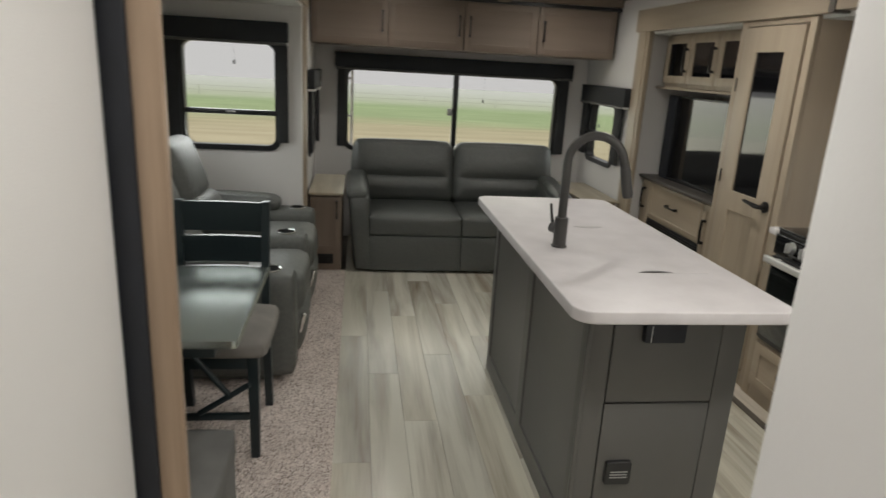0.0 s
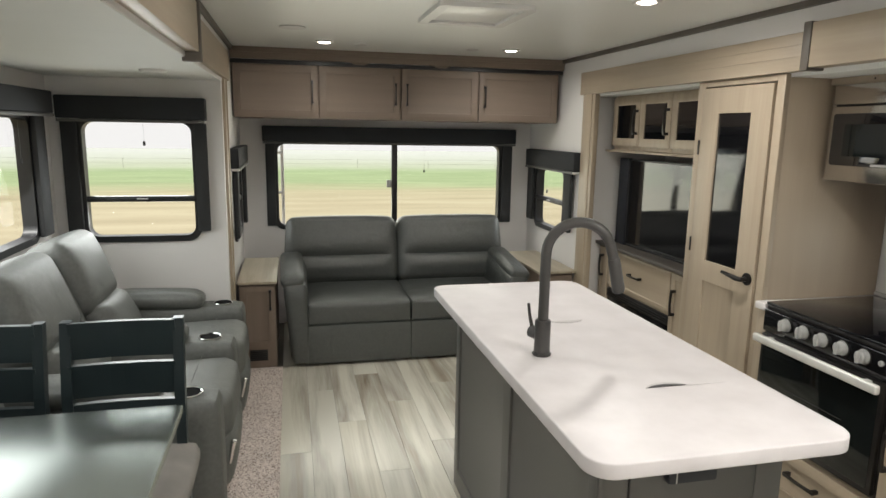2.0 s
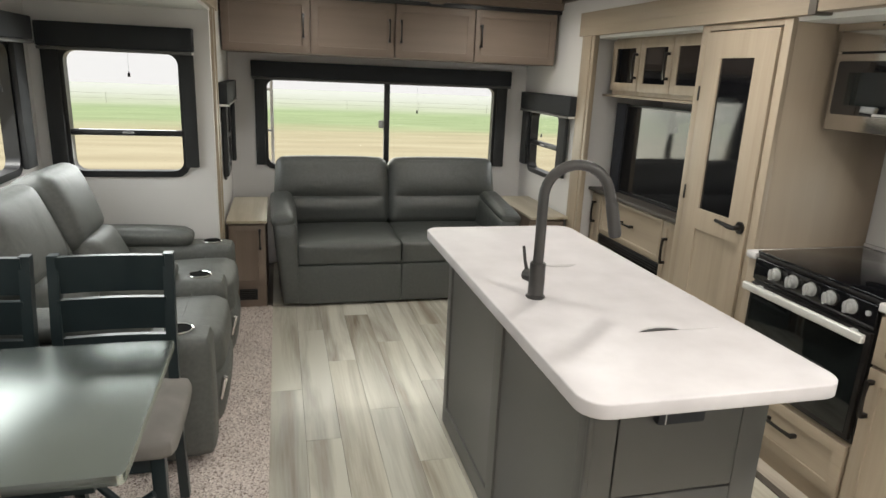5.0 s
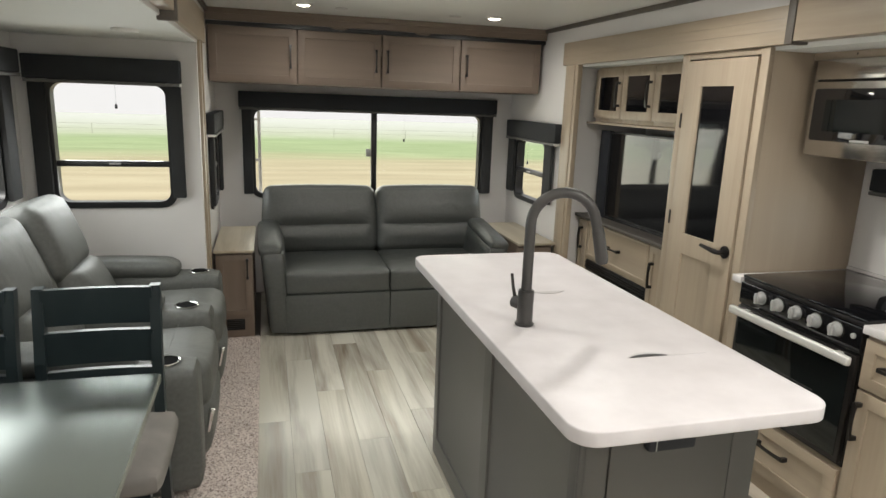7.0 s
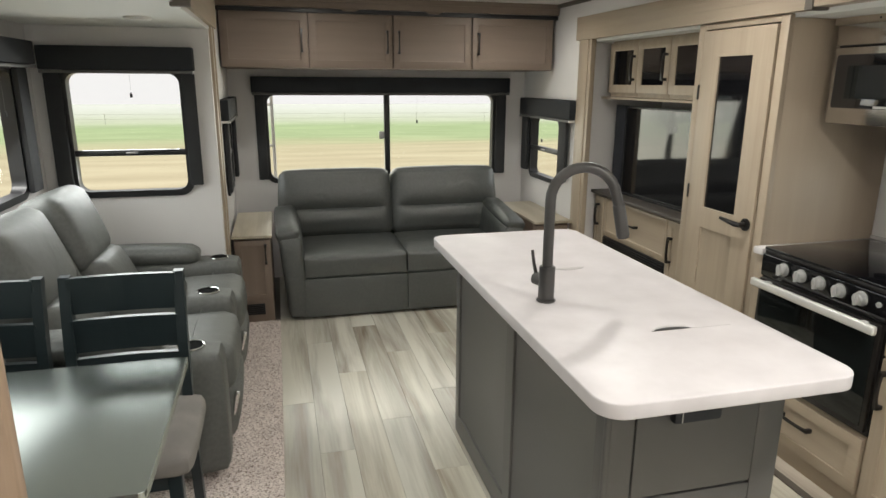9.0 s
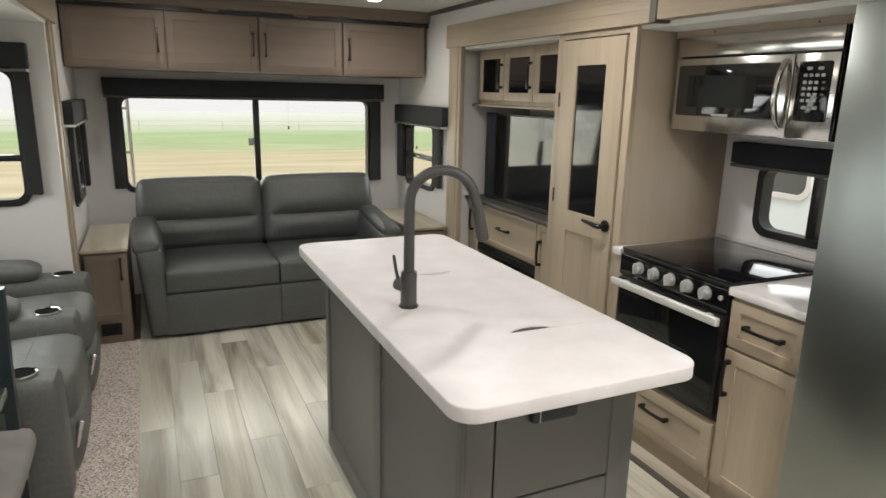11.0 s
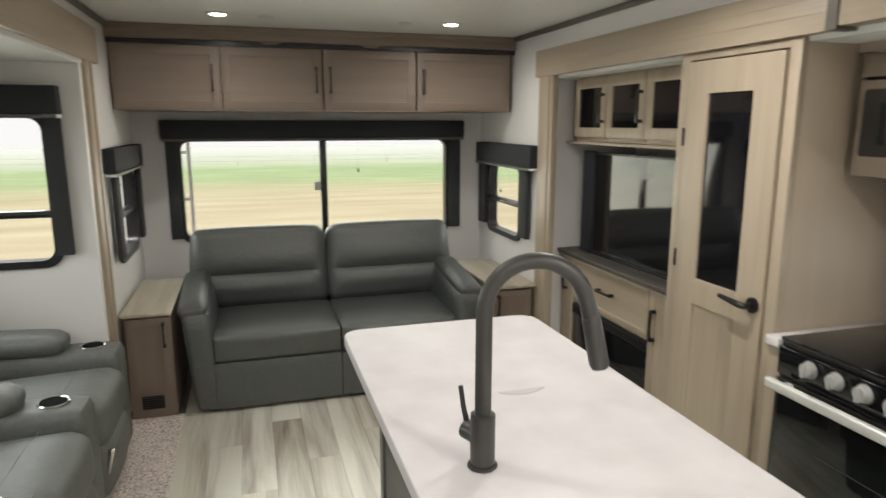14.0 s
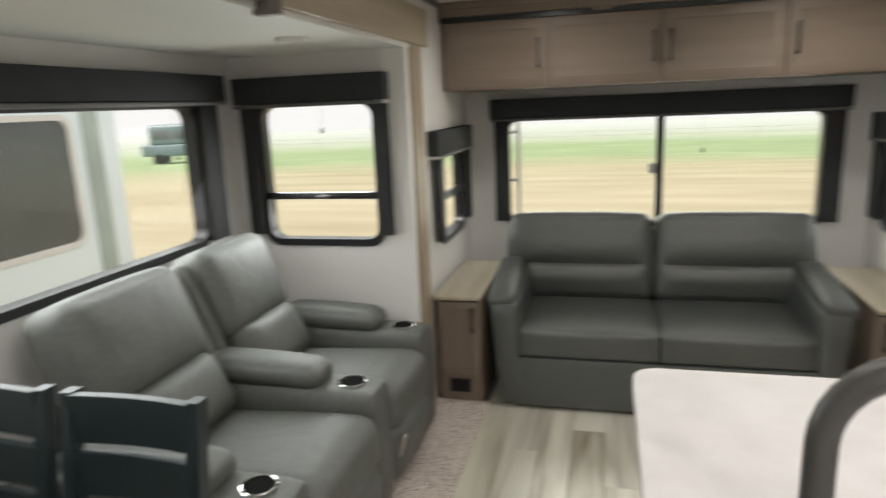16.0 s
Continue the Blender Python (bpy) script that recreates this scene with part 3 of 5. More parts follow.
wall("wall_slide_left_near", basis((0, SN, 0), ((-1, 0, 0), (0, 0, 1), (0, 1, 0))), -0.57, -SX + 0.05, -0.02, SH, 0.05, M_WALL, "white near end wall of the slide-out")
wall("wall_right_rear", RIGHT, -YB, -5.72, -0.02, H, 0.05, M_WALL, "white side wall beside the rear sofa", [(-6.598, -6.052, 0.822, 1.278)])
wall("wall_right_above", RIGHT, -5.72, -RN + 0.1, 1.834, H, 0.018, M_WALL, "white wall strip above the kitchen slide-out")
wall("wall_slide_right_side", RSIDE, -RY, -RN, -0.02, 1.81, 0.05, M_WALL, "white outer wall behind the range", [(-3.698, -3.102, 0.945, 1.233)])
wall("wall_slide_right_end", basis((0, RY, 0), FACE_SOUTH), XR, RX + 0.05, -0.02, 1.81, 0.05, M_WALL, "white end wall of the kitchen slide-out")
wall("wall_slide_right_near", basis((0, RN, 0), ((-1, 0, 0), (0, 0, 1), (0, 1, 0))), -RX, -XR, -0.02, 1.81, 0.05, M_WALL, "white near end wall of the kitchen slide-out")
wall("wall_doorway", basis((0, 1.598, 0), ((-1, 0, 0), (0, 0, 1), (0, 1, 0))), -XR - 0.1, -1.385, -0.02, H, 0.12, M_DOORWHITE, "white partition wall beside the doorway")
wall("wall_hall_right", basis((2.3, 0, 0), FACE_WEST), -1.60, 1.6, -0.02, H, 0.05, M_WALL, "white wall of the hall")
wall("wall_hall_end", basis((0, -1.55, 0), ((-1, 0, 0), (0, 0, 1), (0, 1, 0))), -2.4, -0.5, -0.02, H, 0.05, M_WALL, "white wall at the end of the hall")

# door casing at the right of the doorway
bm = bmesh.new()
box(bm, UP, 1.352, 1.386, 1.470, 1.604, 0.0, H, 0.006)
box(bm, UP, 1.384, 1.44, 1.464, 1.476, 0.0, H, 0.003)
structure(part("trim_doorway", bm, M_DOORWHITE), "white door casing with a shallow groove", "trim")
# post, seal at the near end of the slide-out
structure(solid("trim_slide_post", UP, (0.622, 0.675, 2.388, 2.415, 0.0, H), M_POST, None, 0.004), "brown wood post at the slide-out corner", "trim")
structure(solid("trim_slide_seal", UP, (0.575, 0.622, 2.378, 2.410, 0.0, H), M_SEAL, None, 0.004), "black rubber seal beside the post", "trim")

# fascias, posts and ceiling trims
bm = bmesh.new()
box(bm, UP, XL - 0.012, XL + 0.022, 4.30, 5.86, 1.835, 2.005, 0.003)
structure(part("trim_fascia_left", bm, M_CABY), "wood fascia board above the slide-out", "trim")
bm = bmesh.new()
box(bm, UP, XL - 0.012, XL + 0.050, SN, 4.262, 1.835, 2.015, 0.003)
structure(part("trim_fascia_left_near", bm, M_CABY), "wood fascia board above the slide-out, set forward", "trim")
structure(solid("trim_fascia_cap_left", UP, (XL - 0.012, XL + 0.058, 4.262, 4.30, 1.80, 2.05), M_DARKTRIM, None, 0.003), "dark cap strip between two fascia boards", "trim")
bm = bmesh.new()
box(bm, UP, XL - 0.03, XL + 0.012, 5.62, 5.70, 0.0, 1.835, 0.003)
box(bm, UP, XL - 0.02, XL + 0.018, 5.70, 5.735, 0.0, 1.835, 0.003)
structure(part("trim_post_left", bm, M_CABZ), "wood corner post of the slide-out opening", "trim")
bm = bmesh.new()
box(bm, UP, 2.975, 3.015, 3.80, 5.83, 1.815, 1.962, 0.003)
for z in (1.87, 1.915):
    box(bm, UP, 2.973, 2.977, 3.81, 5.82, z - 0.0008, z + 0.0008)
structure(part("trim_fascia_right", bm, M_CABY), "pale wood fascia board above the television cabinet", "trim")
bm = bmesh.new()
box(bm, UP, 2.945, 3.015, RN, 3.762, 1.820, 1.985, 0.003)
structure(part("trim_fascia_right_near", bm, M_CABY), "pale wood fascia board above the kitchen, set forward", "trim")
structure(solid("trim_fascia_cap_right", UP, (2.940, 3.02, 3.762, 3.80, 1.810, 1.99), M_DARKTRIM, None, 0.003), "dark cap strip between two fascia boards", "trim")
bm = bmesh.new()
box(bm, UP, 2.980, 3.02, 5.655, 5.785, 0.0, 1.815, 0.003)
box(bm, UP, 2.986, 3.02, 5.618, 5.655, 0.0, 1.815, 0.003)
structure(part("trim_post_right", bm, M_CABZ), "pale wood corner post of the slide-out opening", "trim")
for name, x0, x1 in (("trim_ceiling_right", XR - 0.022, XR + 0.001), ("trim_ceiling_left", XL - 0.001, XL + 0.022)):
    structure(solid(name, UP, (x0, x1, 1.72, 6.19, H - 0.026, H), M_DARKTRIM, None, 0.003), "thin dark trim strip along the ceiling edge", "trim")
# crown board above the overhead cabinets
bm = bmesh.new()
box(bm, UP, XL, XR, 6.175, 6.20, 2.005, H, 0.003)
box(bm, UP, XL, XR, 6.165, 6.178, 2.045, H, 0.003)
for xt in (1.50, 2.075):
    tmp = bmesh.new()
    prof = [(xt - 0.07, 2.007), (xt - 0.035, 1.990), (xt + 0.035, 1.990), (xt + 0.07, 2.007)]
    f = tmp.faces.new([tmp.verts.new((x, 6.178, z)) for x, z in prof])
    ext = bmesh.ops.extrude_face_region(tmp, geom=[f])
    for v in (g for g in ext["geom"] if isinstance(g, bmesh.types.BMVert)):
        v.co.y = 6.197
    bmesh.ops.recalc_face_normals(tmp, faces=tmp.faces[:])
    merge(bm, tmp)
# Black strip paints the shadow gap between crown board and cabinets.
structure(solid("trim_crown_shadow", UP, (XL, XR, 6.199, 6.2185, 1.978, 2.004), M_BLACK), "black strip painting the shadow gap under the crown board", "trim")
structure(part("trim_crown", bm, M_CABX_SHADED), "wood crown board above the overhead cabinets", "trim")

# ---- windows ----
win_rear = rv_window("window_rear", REAR, 0.925, 2.725, 0.80, 1.435, "wide black-framed sliding window in the rear wall", (), (1.842,))
win_end = rv_window("window_left_end", SEND, -0.082, 0.480, 0.940, 1.575, "black-framed window with a lower vent pane", (1.150,))
rv_window("window_left_side", SLEFT, 3.45, 5.21, 1.000, 1.585, "large black-framed window behind the recliners", (), (3.90,))
rv_window("window_side_left", LEFT, 6.06, 6.59, 0.83, 1.28, "small black-framed window beside the sofa", (1.05,))
win_side = rv_window("window_side_right", RIGHT, -6.59, -6.06, 0.83, 1.27, "small black-framed window beside the sofa", (1.035,))
rv_window("window_kitchen", RSIDE, -3.69, -3.11, 0.953, 1.225, "small black-framed sliding window behind the range", (), (-3.435,))

solid("latch", REAR, (1.778, 1.820, 1.095, 1.155, -0.016, 0.006), M_KNOB, win_rear, 0.004, "pale sliding latch")
solid("latch", SEND, (0.175, 0.235, 1.146, 1.156, 0.012, 0.024), M_SLOT, win_end, 0.003, "pale vent latch")
solid("latch", RIGHT, (-6.36, -6.30, 1.031, 1.041, 0.012, 0.024), M_SLOT, win_side, 0.003, "pale vent latch")
shade(REAR, 0.815, 2.845, 1.445, 1.573, sides=((0.835, 0.905), (2.745, 2.83)), side_to=0.80)
shade(SEND, -0.185, 0.568, 1.580, 1.712, sides=((-0.178, -0.10), (0.498, 0.565)), side_to=0.965)
shade(SLEFT, 3.36, 5.37, 1.602, 1.725, sides=((5.225, 5.355),), side_to=0.99)
shade(LEFT, 5.83, 6.71, 1.292, 1.428, sides=((5.89, 6.00), (6.62, 6.70)), side_to=0.85, depth=0.06)
shade(RIGHT, -6.75, -5.80, 1.278, 1.422, sides=((-6.73, -6.62), (-6.00, -5.88)), side_to=0.845, depth=0.06)
shade(RSIDE, -3.84, -3.02, 1.226, 1.332, depth=0.07)
shade_cord(REAR, 2.08, 1.445, 0.20)
shade_cord(SEND, 0.235, 1.59, 0.115)
shade_cord(SLEFT, 5.05, 1.60, 0.20)
shade_cord(RIGHT, -6.33, 1.26, 0.14)

# ---- rear overhead cabinets ----
CABF = basis((0, 6.218, 0), FACE_SOUTH)
edges = [0.658, 1.222, 1.790, 2.356, 2.972]
for k in range(4):
    a0, a1 = edges[k], edges[k + 1]
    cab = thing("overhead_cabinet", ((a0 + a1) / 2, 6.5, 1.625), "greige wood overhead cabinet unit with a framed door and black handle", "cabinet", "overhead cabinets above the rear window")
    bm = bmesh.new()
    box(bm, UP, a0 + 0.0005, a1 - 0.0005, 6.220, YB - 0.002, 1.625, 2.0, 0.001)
    part("body", bm, M_CABX_SHADED, cab)
    d = shaker(cab, CABF, a0 + 0.004, a1 - 0.004, 1.628, 1.975, M_CABX_SHADED)
    pull(d, basis((0, 6.2, 0), FACE_SOUTH), (a1 - 0.045, a1 - 0.040, a0 + 0.040, a0 + 0.045)[k], 1.80, 0.15)

# ---- rear sofa ----


def back_cushion(parent, x0, x1):
    """One tall padded back with a stitched lumbar crease that fades out before the sides."""
    bm = bmesh.new()
    w = x1 - x0
    cushion(bm, UP, (w, 0.20, 0.49), 0.055, (0.006, 0.026, 0.012), 26)
    for v in bm.verts:
        if v.co.y < 0.02:
            fade = max(0.0, 1 - (abs(v.co.x) / (w * 0.46)) ** 6)
            v.co.y += fade * (0.034 * math.exp(-((v.co.z + 0.035) / 0.016) ** 2) - 0.020 * math.exp(-((v.co.z + 0.12) / 0.06) ** 2) - 0.012 * math.exp(-((v.co.z - 0.06) / 0.07) ** 2))
        v.co.x *= 1 - 0.035 * max(0.0, v.co.z / 0.235)
    bmesh.ops.transform(bm, matrix=Matrix.Translation(((x0 + x1) / 2, 6.442, 0.661)) @ pose(0, 0, 0, -11), verts=bm.verts[:])
    back = part("back_cushion", bm, M_SOFA, parent)
    bm = bmesh.new()
    tube(bm, [((x0 + x1) / 2 + w * 0.36 * (k / 6 - 1), 6.372 - 0.006 * abs(k / 6 - 1), 0.648) for k in range(13)], 0.0016, 6)
    part("stitching", bm, M_SHADE, back, "dark stitched crease")


sofa = thing("sofa", (1.795, 6.25, 0.0), "grey upholstered two-seat sofa with padded arms against the rear wall", "sofa")
bm = bmesh.new()
box(bm, UP, 1.10, 2.49, 5.80, 6.56, 0.02, 0.30, 0.012)
box(bm, UP, 1.02, 2.57, 6.48, 6.60, 0.28, 0.80, 0.03)
part("frame", bm, M_SOFA, sofa)
for x0, x1 in ((1.107, 1.7945), (1.7955, 2.483)):
    bm = bmesh.new()
    cushion(bm, Matrix.Translation(((x0 + x1) / 2, 5.780, 0.150)), (x1 - x0, 0.05, 0.262), 0.008, (0, 0.006, 0), 6)
    part("front_panel", bm, M_SOFA, sofa)
    bm = bmesh.new()
    cushion(bm, Matrix.Translation(((x0 + x1) / 2, 6.055, 0.360)) @ pose(0, 0, 0, 1.5), (x1 - x0, 0.58, 0.152), 0.020, (0.002, 0.008, 0.014))
    part("seat_cushion", bm, M_SOFA, sofa)
    back_cushion(sofa, x0 - 0.140 * (x0 < 1.5), x1 + 0.140 * (x0 > 1.5))
for x0, x1, lean in ((0.945, 1.105, 1), (2.485, 2.645, -1)):
    bm = bmesh.new()
    cushion(bm, Matrix.Translation(((x0 + x1) / 2, 6.14, 0.312)), (x1 - x0, 0.77, 0.59), 0.035, (0.004, 0.004, 0), 8)
    for v in bm.verts:
        v.co.z += 0.10 * (v.co.y - 6.14) * max(0.0, v.co.z / 0.6)
        v.co.x += lean * 0.058 * (1 - v.co.z / 0.65) * (0.5 + 0.5 * (v.co.x * lean < (x0 + x1) / 2 * lean))
    arm = part("arm", bm, M_SOFA, sofa)
    bm = bmesh.new()
    cushion(bm, Matrix.Translation(((x0 + x1) / 2 - 0.012 * lean, 6.095, 0.604)) @ pose(0, 0, 0, 6, -8 * lean), (x1 - x0 - 0.008, 0.66, 0.072), 0.032, (0.004, 0.004, 0.010), 8)
    part("arm_pad", bm, M_SOFA, arm)

# ---- end tables ----


def end_table(x0, x1, door):
    et = thing("end_table", ((x0 + x1) / 2, 6.2, 0.0), "pale wood end table cabinet with a framed door beside the sofa", "cabinet", "end tables beside the sofa")
    bm = bmesh.new()
    box(bm, UP, x0 + 0.008, x1 - 0.012, 5.79, 6.530, 0.0, 0.575, 0.002)
    part("body", bm, M_CABZ_SHADED, et)
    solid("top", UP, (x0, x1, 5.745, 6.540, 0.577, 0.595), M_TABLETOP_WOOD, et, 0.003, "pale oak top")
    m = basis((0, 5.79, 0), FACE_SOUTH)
    d = shaker(et, m, x0 + 0.016, x1 - 0.020, 0.155, 0.560, M_CABZ_SHADED, stile=0.04)
    pull(d, basis((0, 5.772, 0), FACE_SOUTH), x1 - 0.045 if door else x0 + 0.04, 0.47, 0.13)
    return et


end_table(0.672, 0.918, 1)
end_table(2.70, 2.982, 0)
vent = thing("floor_vent", (0.78, 5.78, 0.065), "black heating vent grille in the toe of the end table", "vent")
bm = bmesh.new()
VENT = basis((0, 5.789, 0), FACE_SOUTH)
box(bm, VENT, 0.735, 0.848, 0.055, 0.130, 0.0, 0.005, 0.002)
part("frame", bm, M_BLACK, vent)
for k in range(5):
    solid("slat", VENT, (0.742, 0.841, 0.064 + 0.013 * k, 0.070 + 0.013 * k, 0.004, 0.010), M_BLACKMETAL, vent)

# ---- television wall in the right slide-out ----
EX = 3.125
ENT = basis((EX, 0, 0), FACE_WEST)
edges = [-5.620, -5.280, -4.935, -4.630]
for k in range(3):
    a0, a1 = edges[k], edges[k + 1]
    cab = thing("upper_cabinet", (3.3, -(a0 + a1) / 2, 1.455), "pale oak upper cabinet unit with a dark glass door", "cabinet", "upper cabinets over the television")
    solid("body", ENT, (a0 + 0.001, a1 - 0.001, 1.455, 1.811, -0.40, -0.019), M_CABZ, cab, 0.001)
    d = shaker(cab, basis((EX + 0.018, 0, 0), FACE_WEST), a0 + 0.003, a1 - 0.003, 1.480, 1.787, M_CABZ, stile=0.050, pane=M_TINTED)
    if k < 2:
        pull(d, ENT, a1 - 0.026, 1.630, 0.15)
structure(solid("trim_upper_shelf", ENT, (-5.70, -4.52, 1.438, 1.453, -0.42, 0.004), M_CABY, None, 0.003), "pale oak ledge under the upper cabinets", "trim")
tv = thing("television", (3.26, 5.05, 0.84), "flat black television with a glossy screen on the cabinet", "television")
TVM = basis((3.205, 5.07, 0), FACE_WEST) @ pose(0, 0, 0, 0, 1.6)
solid("housing", TVM, (-0.405, 0.455, 0.826, 1.395, -0.05, -0.002), M_BLACK, tv, 0.006)
bm = bmesh.new()
ring(bm, TVM, 0.86, 0.569, 0.006, 0.010, -0.004, 0.004, 0.025, 1.1105)
part("bezel", bm, M_BLACK, tv)
solid("screen", TVM, (-0.396, 0.446, 0.842, 1.386, -0.003, 0.001), M_SCREEN, tv, 0, "dark glossy screen")
solid("sensor", TVM, (0.017, 0.033, 0.829, 0.835, 0.003, 0.006), M_STEEL, tv)
# Added block standing in for the television's own dark left edge.
solid("band_face", UP, (3.185, 3.215, 5.480, 5.60, 0.824, 1.40), M_SEAL, thing("tv_left_band", (3.2, 5.54, 0.824), "dark block standing in for the television's left edge band", "speaker"), 0.004)
base = thing("media_cabinet", (3.3, 5.1, 0.0), "pale oak media cabinet with a drawer, two doors and a fireplace", "cabinet")
bm = bmesh.new()
box(bm, ENT, -5.70, -5.60, 0.0, 0.80, -0.42, -0.019)
box(bm, ENT, -4.80, -4.52, 0.0, 0.80, -0.42, -0.019)
box(bm, ENT, -5.60, -4.80, 0.52, 0.80, -0.42, -0.019)
box(bm, ENT, -5.60, -4.80, 0.0, 0.10, -0.42, -0.019)
box(bm, ENT, -5.60, -4.80, 0.10, 0.52, -0.42, -0.38)
part("body", bm, M_CABZ, base)
solid("top", ENT, (-5.71, -4.52, 0.801, 0.822, -0.45, 0.030), M_DARKTOP, base, 0.003, "dark taupe top board")
EM = basis((EX + 0.018, 0, 0), FACE_WEST)
d = shaker(base, EM, -5.695, -5.565, 0.10, 0.785, M_CABZ, stile=0.032)
pull(d, ENT, -5.63, 0.66, 0.15)
d = shaker(base, EM, -5.555, -4.815, 0.545, 0.785, M_CABY, "drawer", stile=0.022)
pull(d, ENT, -5.19, 0.67, 0.14, False)
d = shaker(base, EM, -4.805, -4.62, 0.10, 0.785, M_CABZ, stile=0.04)
pull(d, ENT, -4.755, 0.62, 0.15)
fire = thing("electric_fireplace", (3.15, 5.2, 0.10), "black electric fireplace set into the media cabinet", "fireplace")
solid("glass", ENT, (-5.585, -4.815, 0.115, 0.455, -0.03, -0.012), M_BLACKGLASS, fire, 0.002, "black glass front")
solid("grille", ENT, (-5.59, -4.81, 0.458, 0.518, -0.04, -0.010), M_BLACK, fire, 0.003)
for z in (0.470, 0.486, 0.502):
    solid("louvre", ENT, (-5.57, -4.83, z - 0.003, z + 0.003, -0.012, -0.004), M_BLACKMETAL, fire)

# ---- pantry ----
PX = 3.0
PF = basis((PX, 0, 0), FACE_WEST)
pantry = thing("pantry_cabinet", (3.3, 4.22, 0.0), "tall pale oak pantry cabinet with a glass-panelled door", "cabinet")
bm = bmesh.new()
box(bm, UP, PX + 0.004, RX - 0.002, 3.932, 3.952, 0.0, 1.815, 0.002)
part("side_panel", bm, M_PANEL, pantry, "taupe wood side panel")
bm = bmesh.new()
box(bm, PF, -4.515, -4.458, 0.0, 1.813, -0.022, 0, 0.002)
box(bm, PF, -3.975, -3.928, 0.0, 1.813, -0.022, 0.003, 0.002)
box(bm, PF, -4.458, -3.975, 1.787, 1.813, -0.022, 0, 0.002)
box(bm, PF, -4.458, -3.975, 0.0, 0.075, -0.022, 0, 0.002)
box(bm, UP, PX + 0.022, RX - 0.002, 4.50, 4.515, 0.0, 1.813)
part("face_frame", bm, M_CABZ, pantry)
bm = bmesh.new()
a0, a1, g0, g1 = -4.452, -3.980, -4.332, -4.104
framed(bm, PF @ Matrix.Translation((0, 0, -0.006)), (a0, g0, g1, a1), (0.085, 0.19, 0.855, 0.957, 1.661, 1.780), {"rim": 0.020, (1, 1): 0.012, (1, 3): None})
pdoor = part("door", bm, M_CABZ, pantry)
solid("pane", PF, (g0 - 0.003, g1 + 0.003, 0.953, 1.665, -0.002, 0.004), M_TINTED, pdoor, 0, "dark mirror-like glass pane")
bm = bmesh.new()
cyl(bm, PF @ Matrix.Translation((-4.015, 0.935, 0.014)), 0.028, 0.012, 24, None, 0.003)
tube(bm, [(-4.015, 0.935, 0.02), (-4.015, 0.935, 0.055), (-4.03, 0.936, 0.062), (-4.07, 0.940, 0.063), (-4.13, 0.945, 0.062)], [0.011, 0.011, 0.012, 0.010, 0.008], 12, PF)
part("handle", bm, M_BLACKMETAL, pdoor, "dark bronze lever handle")
for z in (1.50, 1.02, 0.30):
    solid("hinge", PF, (-4.462, -4.450, z - 0.035, z + 0.035, 0.0, 0.018), M_BLACKMETAL, pdoor, 0.002)

# ---- kitchen run ----
CT = 0.862
counter = thing("kitchen_counter", (3.25, 3.3, 0.82), "white solid-surface counter round the range", "counter")
bm = bmesh.new()
box(bm, UP, 2.955, 3.595, 2.935, 3.262, CT - 0.032, CT, 0.006)
box(bm, UP, 3.53, 3.595, 3.262, 3.872, CT - 0.032, CT - 0.001, 0.004)
box(bm, UP, 2.965, 3.595, 3.872, 3.930, CT - 0.032, CT, 0.006)
box(bm, UP, 3.585, 3.597, 2.94, 3.928, CT, CT + 0.015, 0.003)
part("slab", bm, M_COUNTER_KITCHEN, counter)
KX = 2.985
KF = basis((KX, 0, 0), FACE_WEST)
kc = thing("base_cabinet", (3.25, 3.1, 0.0), "pale oak base cabinet with a drawer over a door", "cabinet", "kitchen base cabinets")
solid("body", KF, (-3.258, -2.935, 0.0, CT - 0.034, -0.58, -0.001), M_CABZ, kc, 0.001)
d = shaker(kc, KF, -3.250, -2.94, 0.640, 0.815, M_CABY, "drawer", 0.042)
pull(d, basis((KX - 0.018, 0, 0), FACE_WEST), -3.095, 0.735, 0.155, False)
d = shaker(kc, KF, -3.250, -2.94, 0.075, 0.628, M_CABZ, stile=0.052)
pull(d, basis((KX - 0.018, 0, 0), FACE_WEST), -3.225, 0.52, 0.14)
kd = thing("range_drawer_cabinet", (3.25, 3.56, 0.0), "pale oak drawer cabinet under the oven", "cabinet", "kitchen base cabinets")
solid("body", KF, (-3.870, -3.262, 0.0, 0.31, -0.58, -0.001), M_CABY, kd, 0.001)
d = shaker(kd, KF, -3.862, -3.270, 0.075, 0.300, M_CABY, "drawer", 0.05)
pull(d, basis((KX - 0.018, 0, 0), FACE_WEST), -3.56, 0.215, 0.155, False)
kf = thing("filler_cabinet", (3.25, 3.9, 0.0), "narrow pale oak filler beside the range", "cabinet")
solid("body", KF, (-3.930, -3.874, 0.0, CT - 0.034, -0.58, 0.0), M_CABZ, kf, 0.001)

rng = thing("range", (3.25, 3.565, 0.312), "black gas range with a glass lid, silver knobs and bar handle", "range")
RF = basis((2.968, 0, 0), FACE_WEST)
solid("body", RF, (-3.868, -3.264, 0.314, 0.845, -0.55, -0.012), M_BLACKMETAL, rng, 0.003)
solid("glass_lid", RF, (-3.868, -3.264, 0.862, 0.874, -0.545, -0.004), M_BLACKGLASS, rng, 0.003, "black glass lid")
solid("lid_rim", RF, (-3.866, -3.266, 0.846, 0.861, -0.55, -0.008), M_BLACKMETAL, rng, 0.003)
solid("control_panel", RF, (-3.866, -3.266, 0.752, 0.845, -0.014, 0.004), M_BLACKGLASS, rng, 0.004)
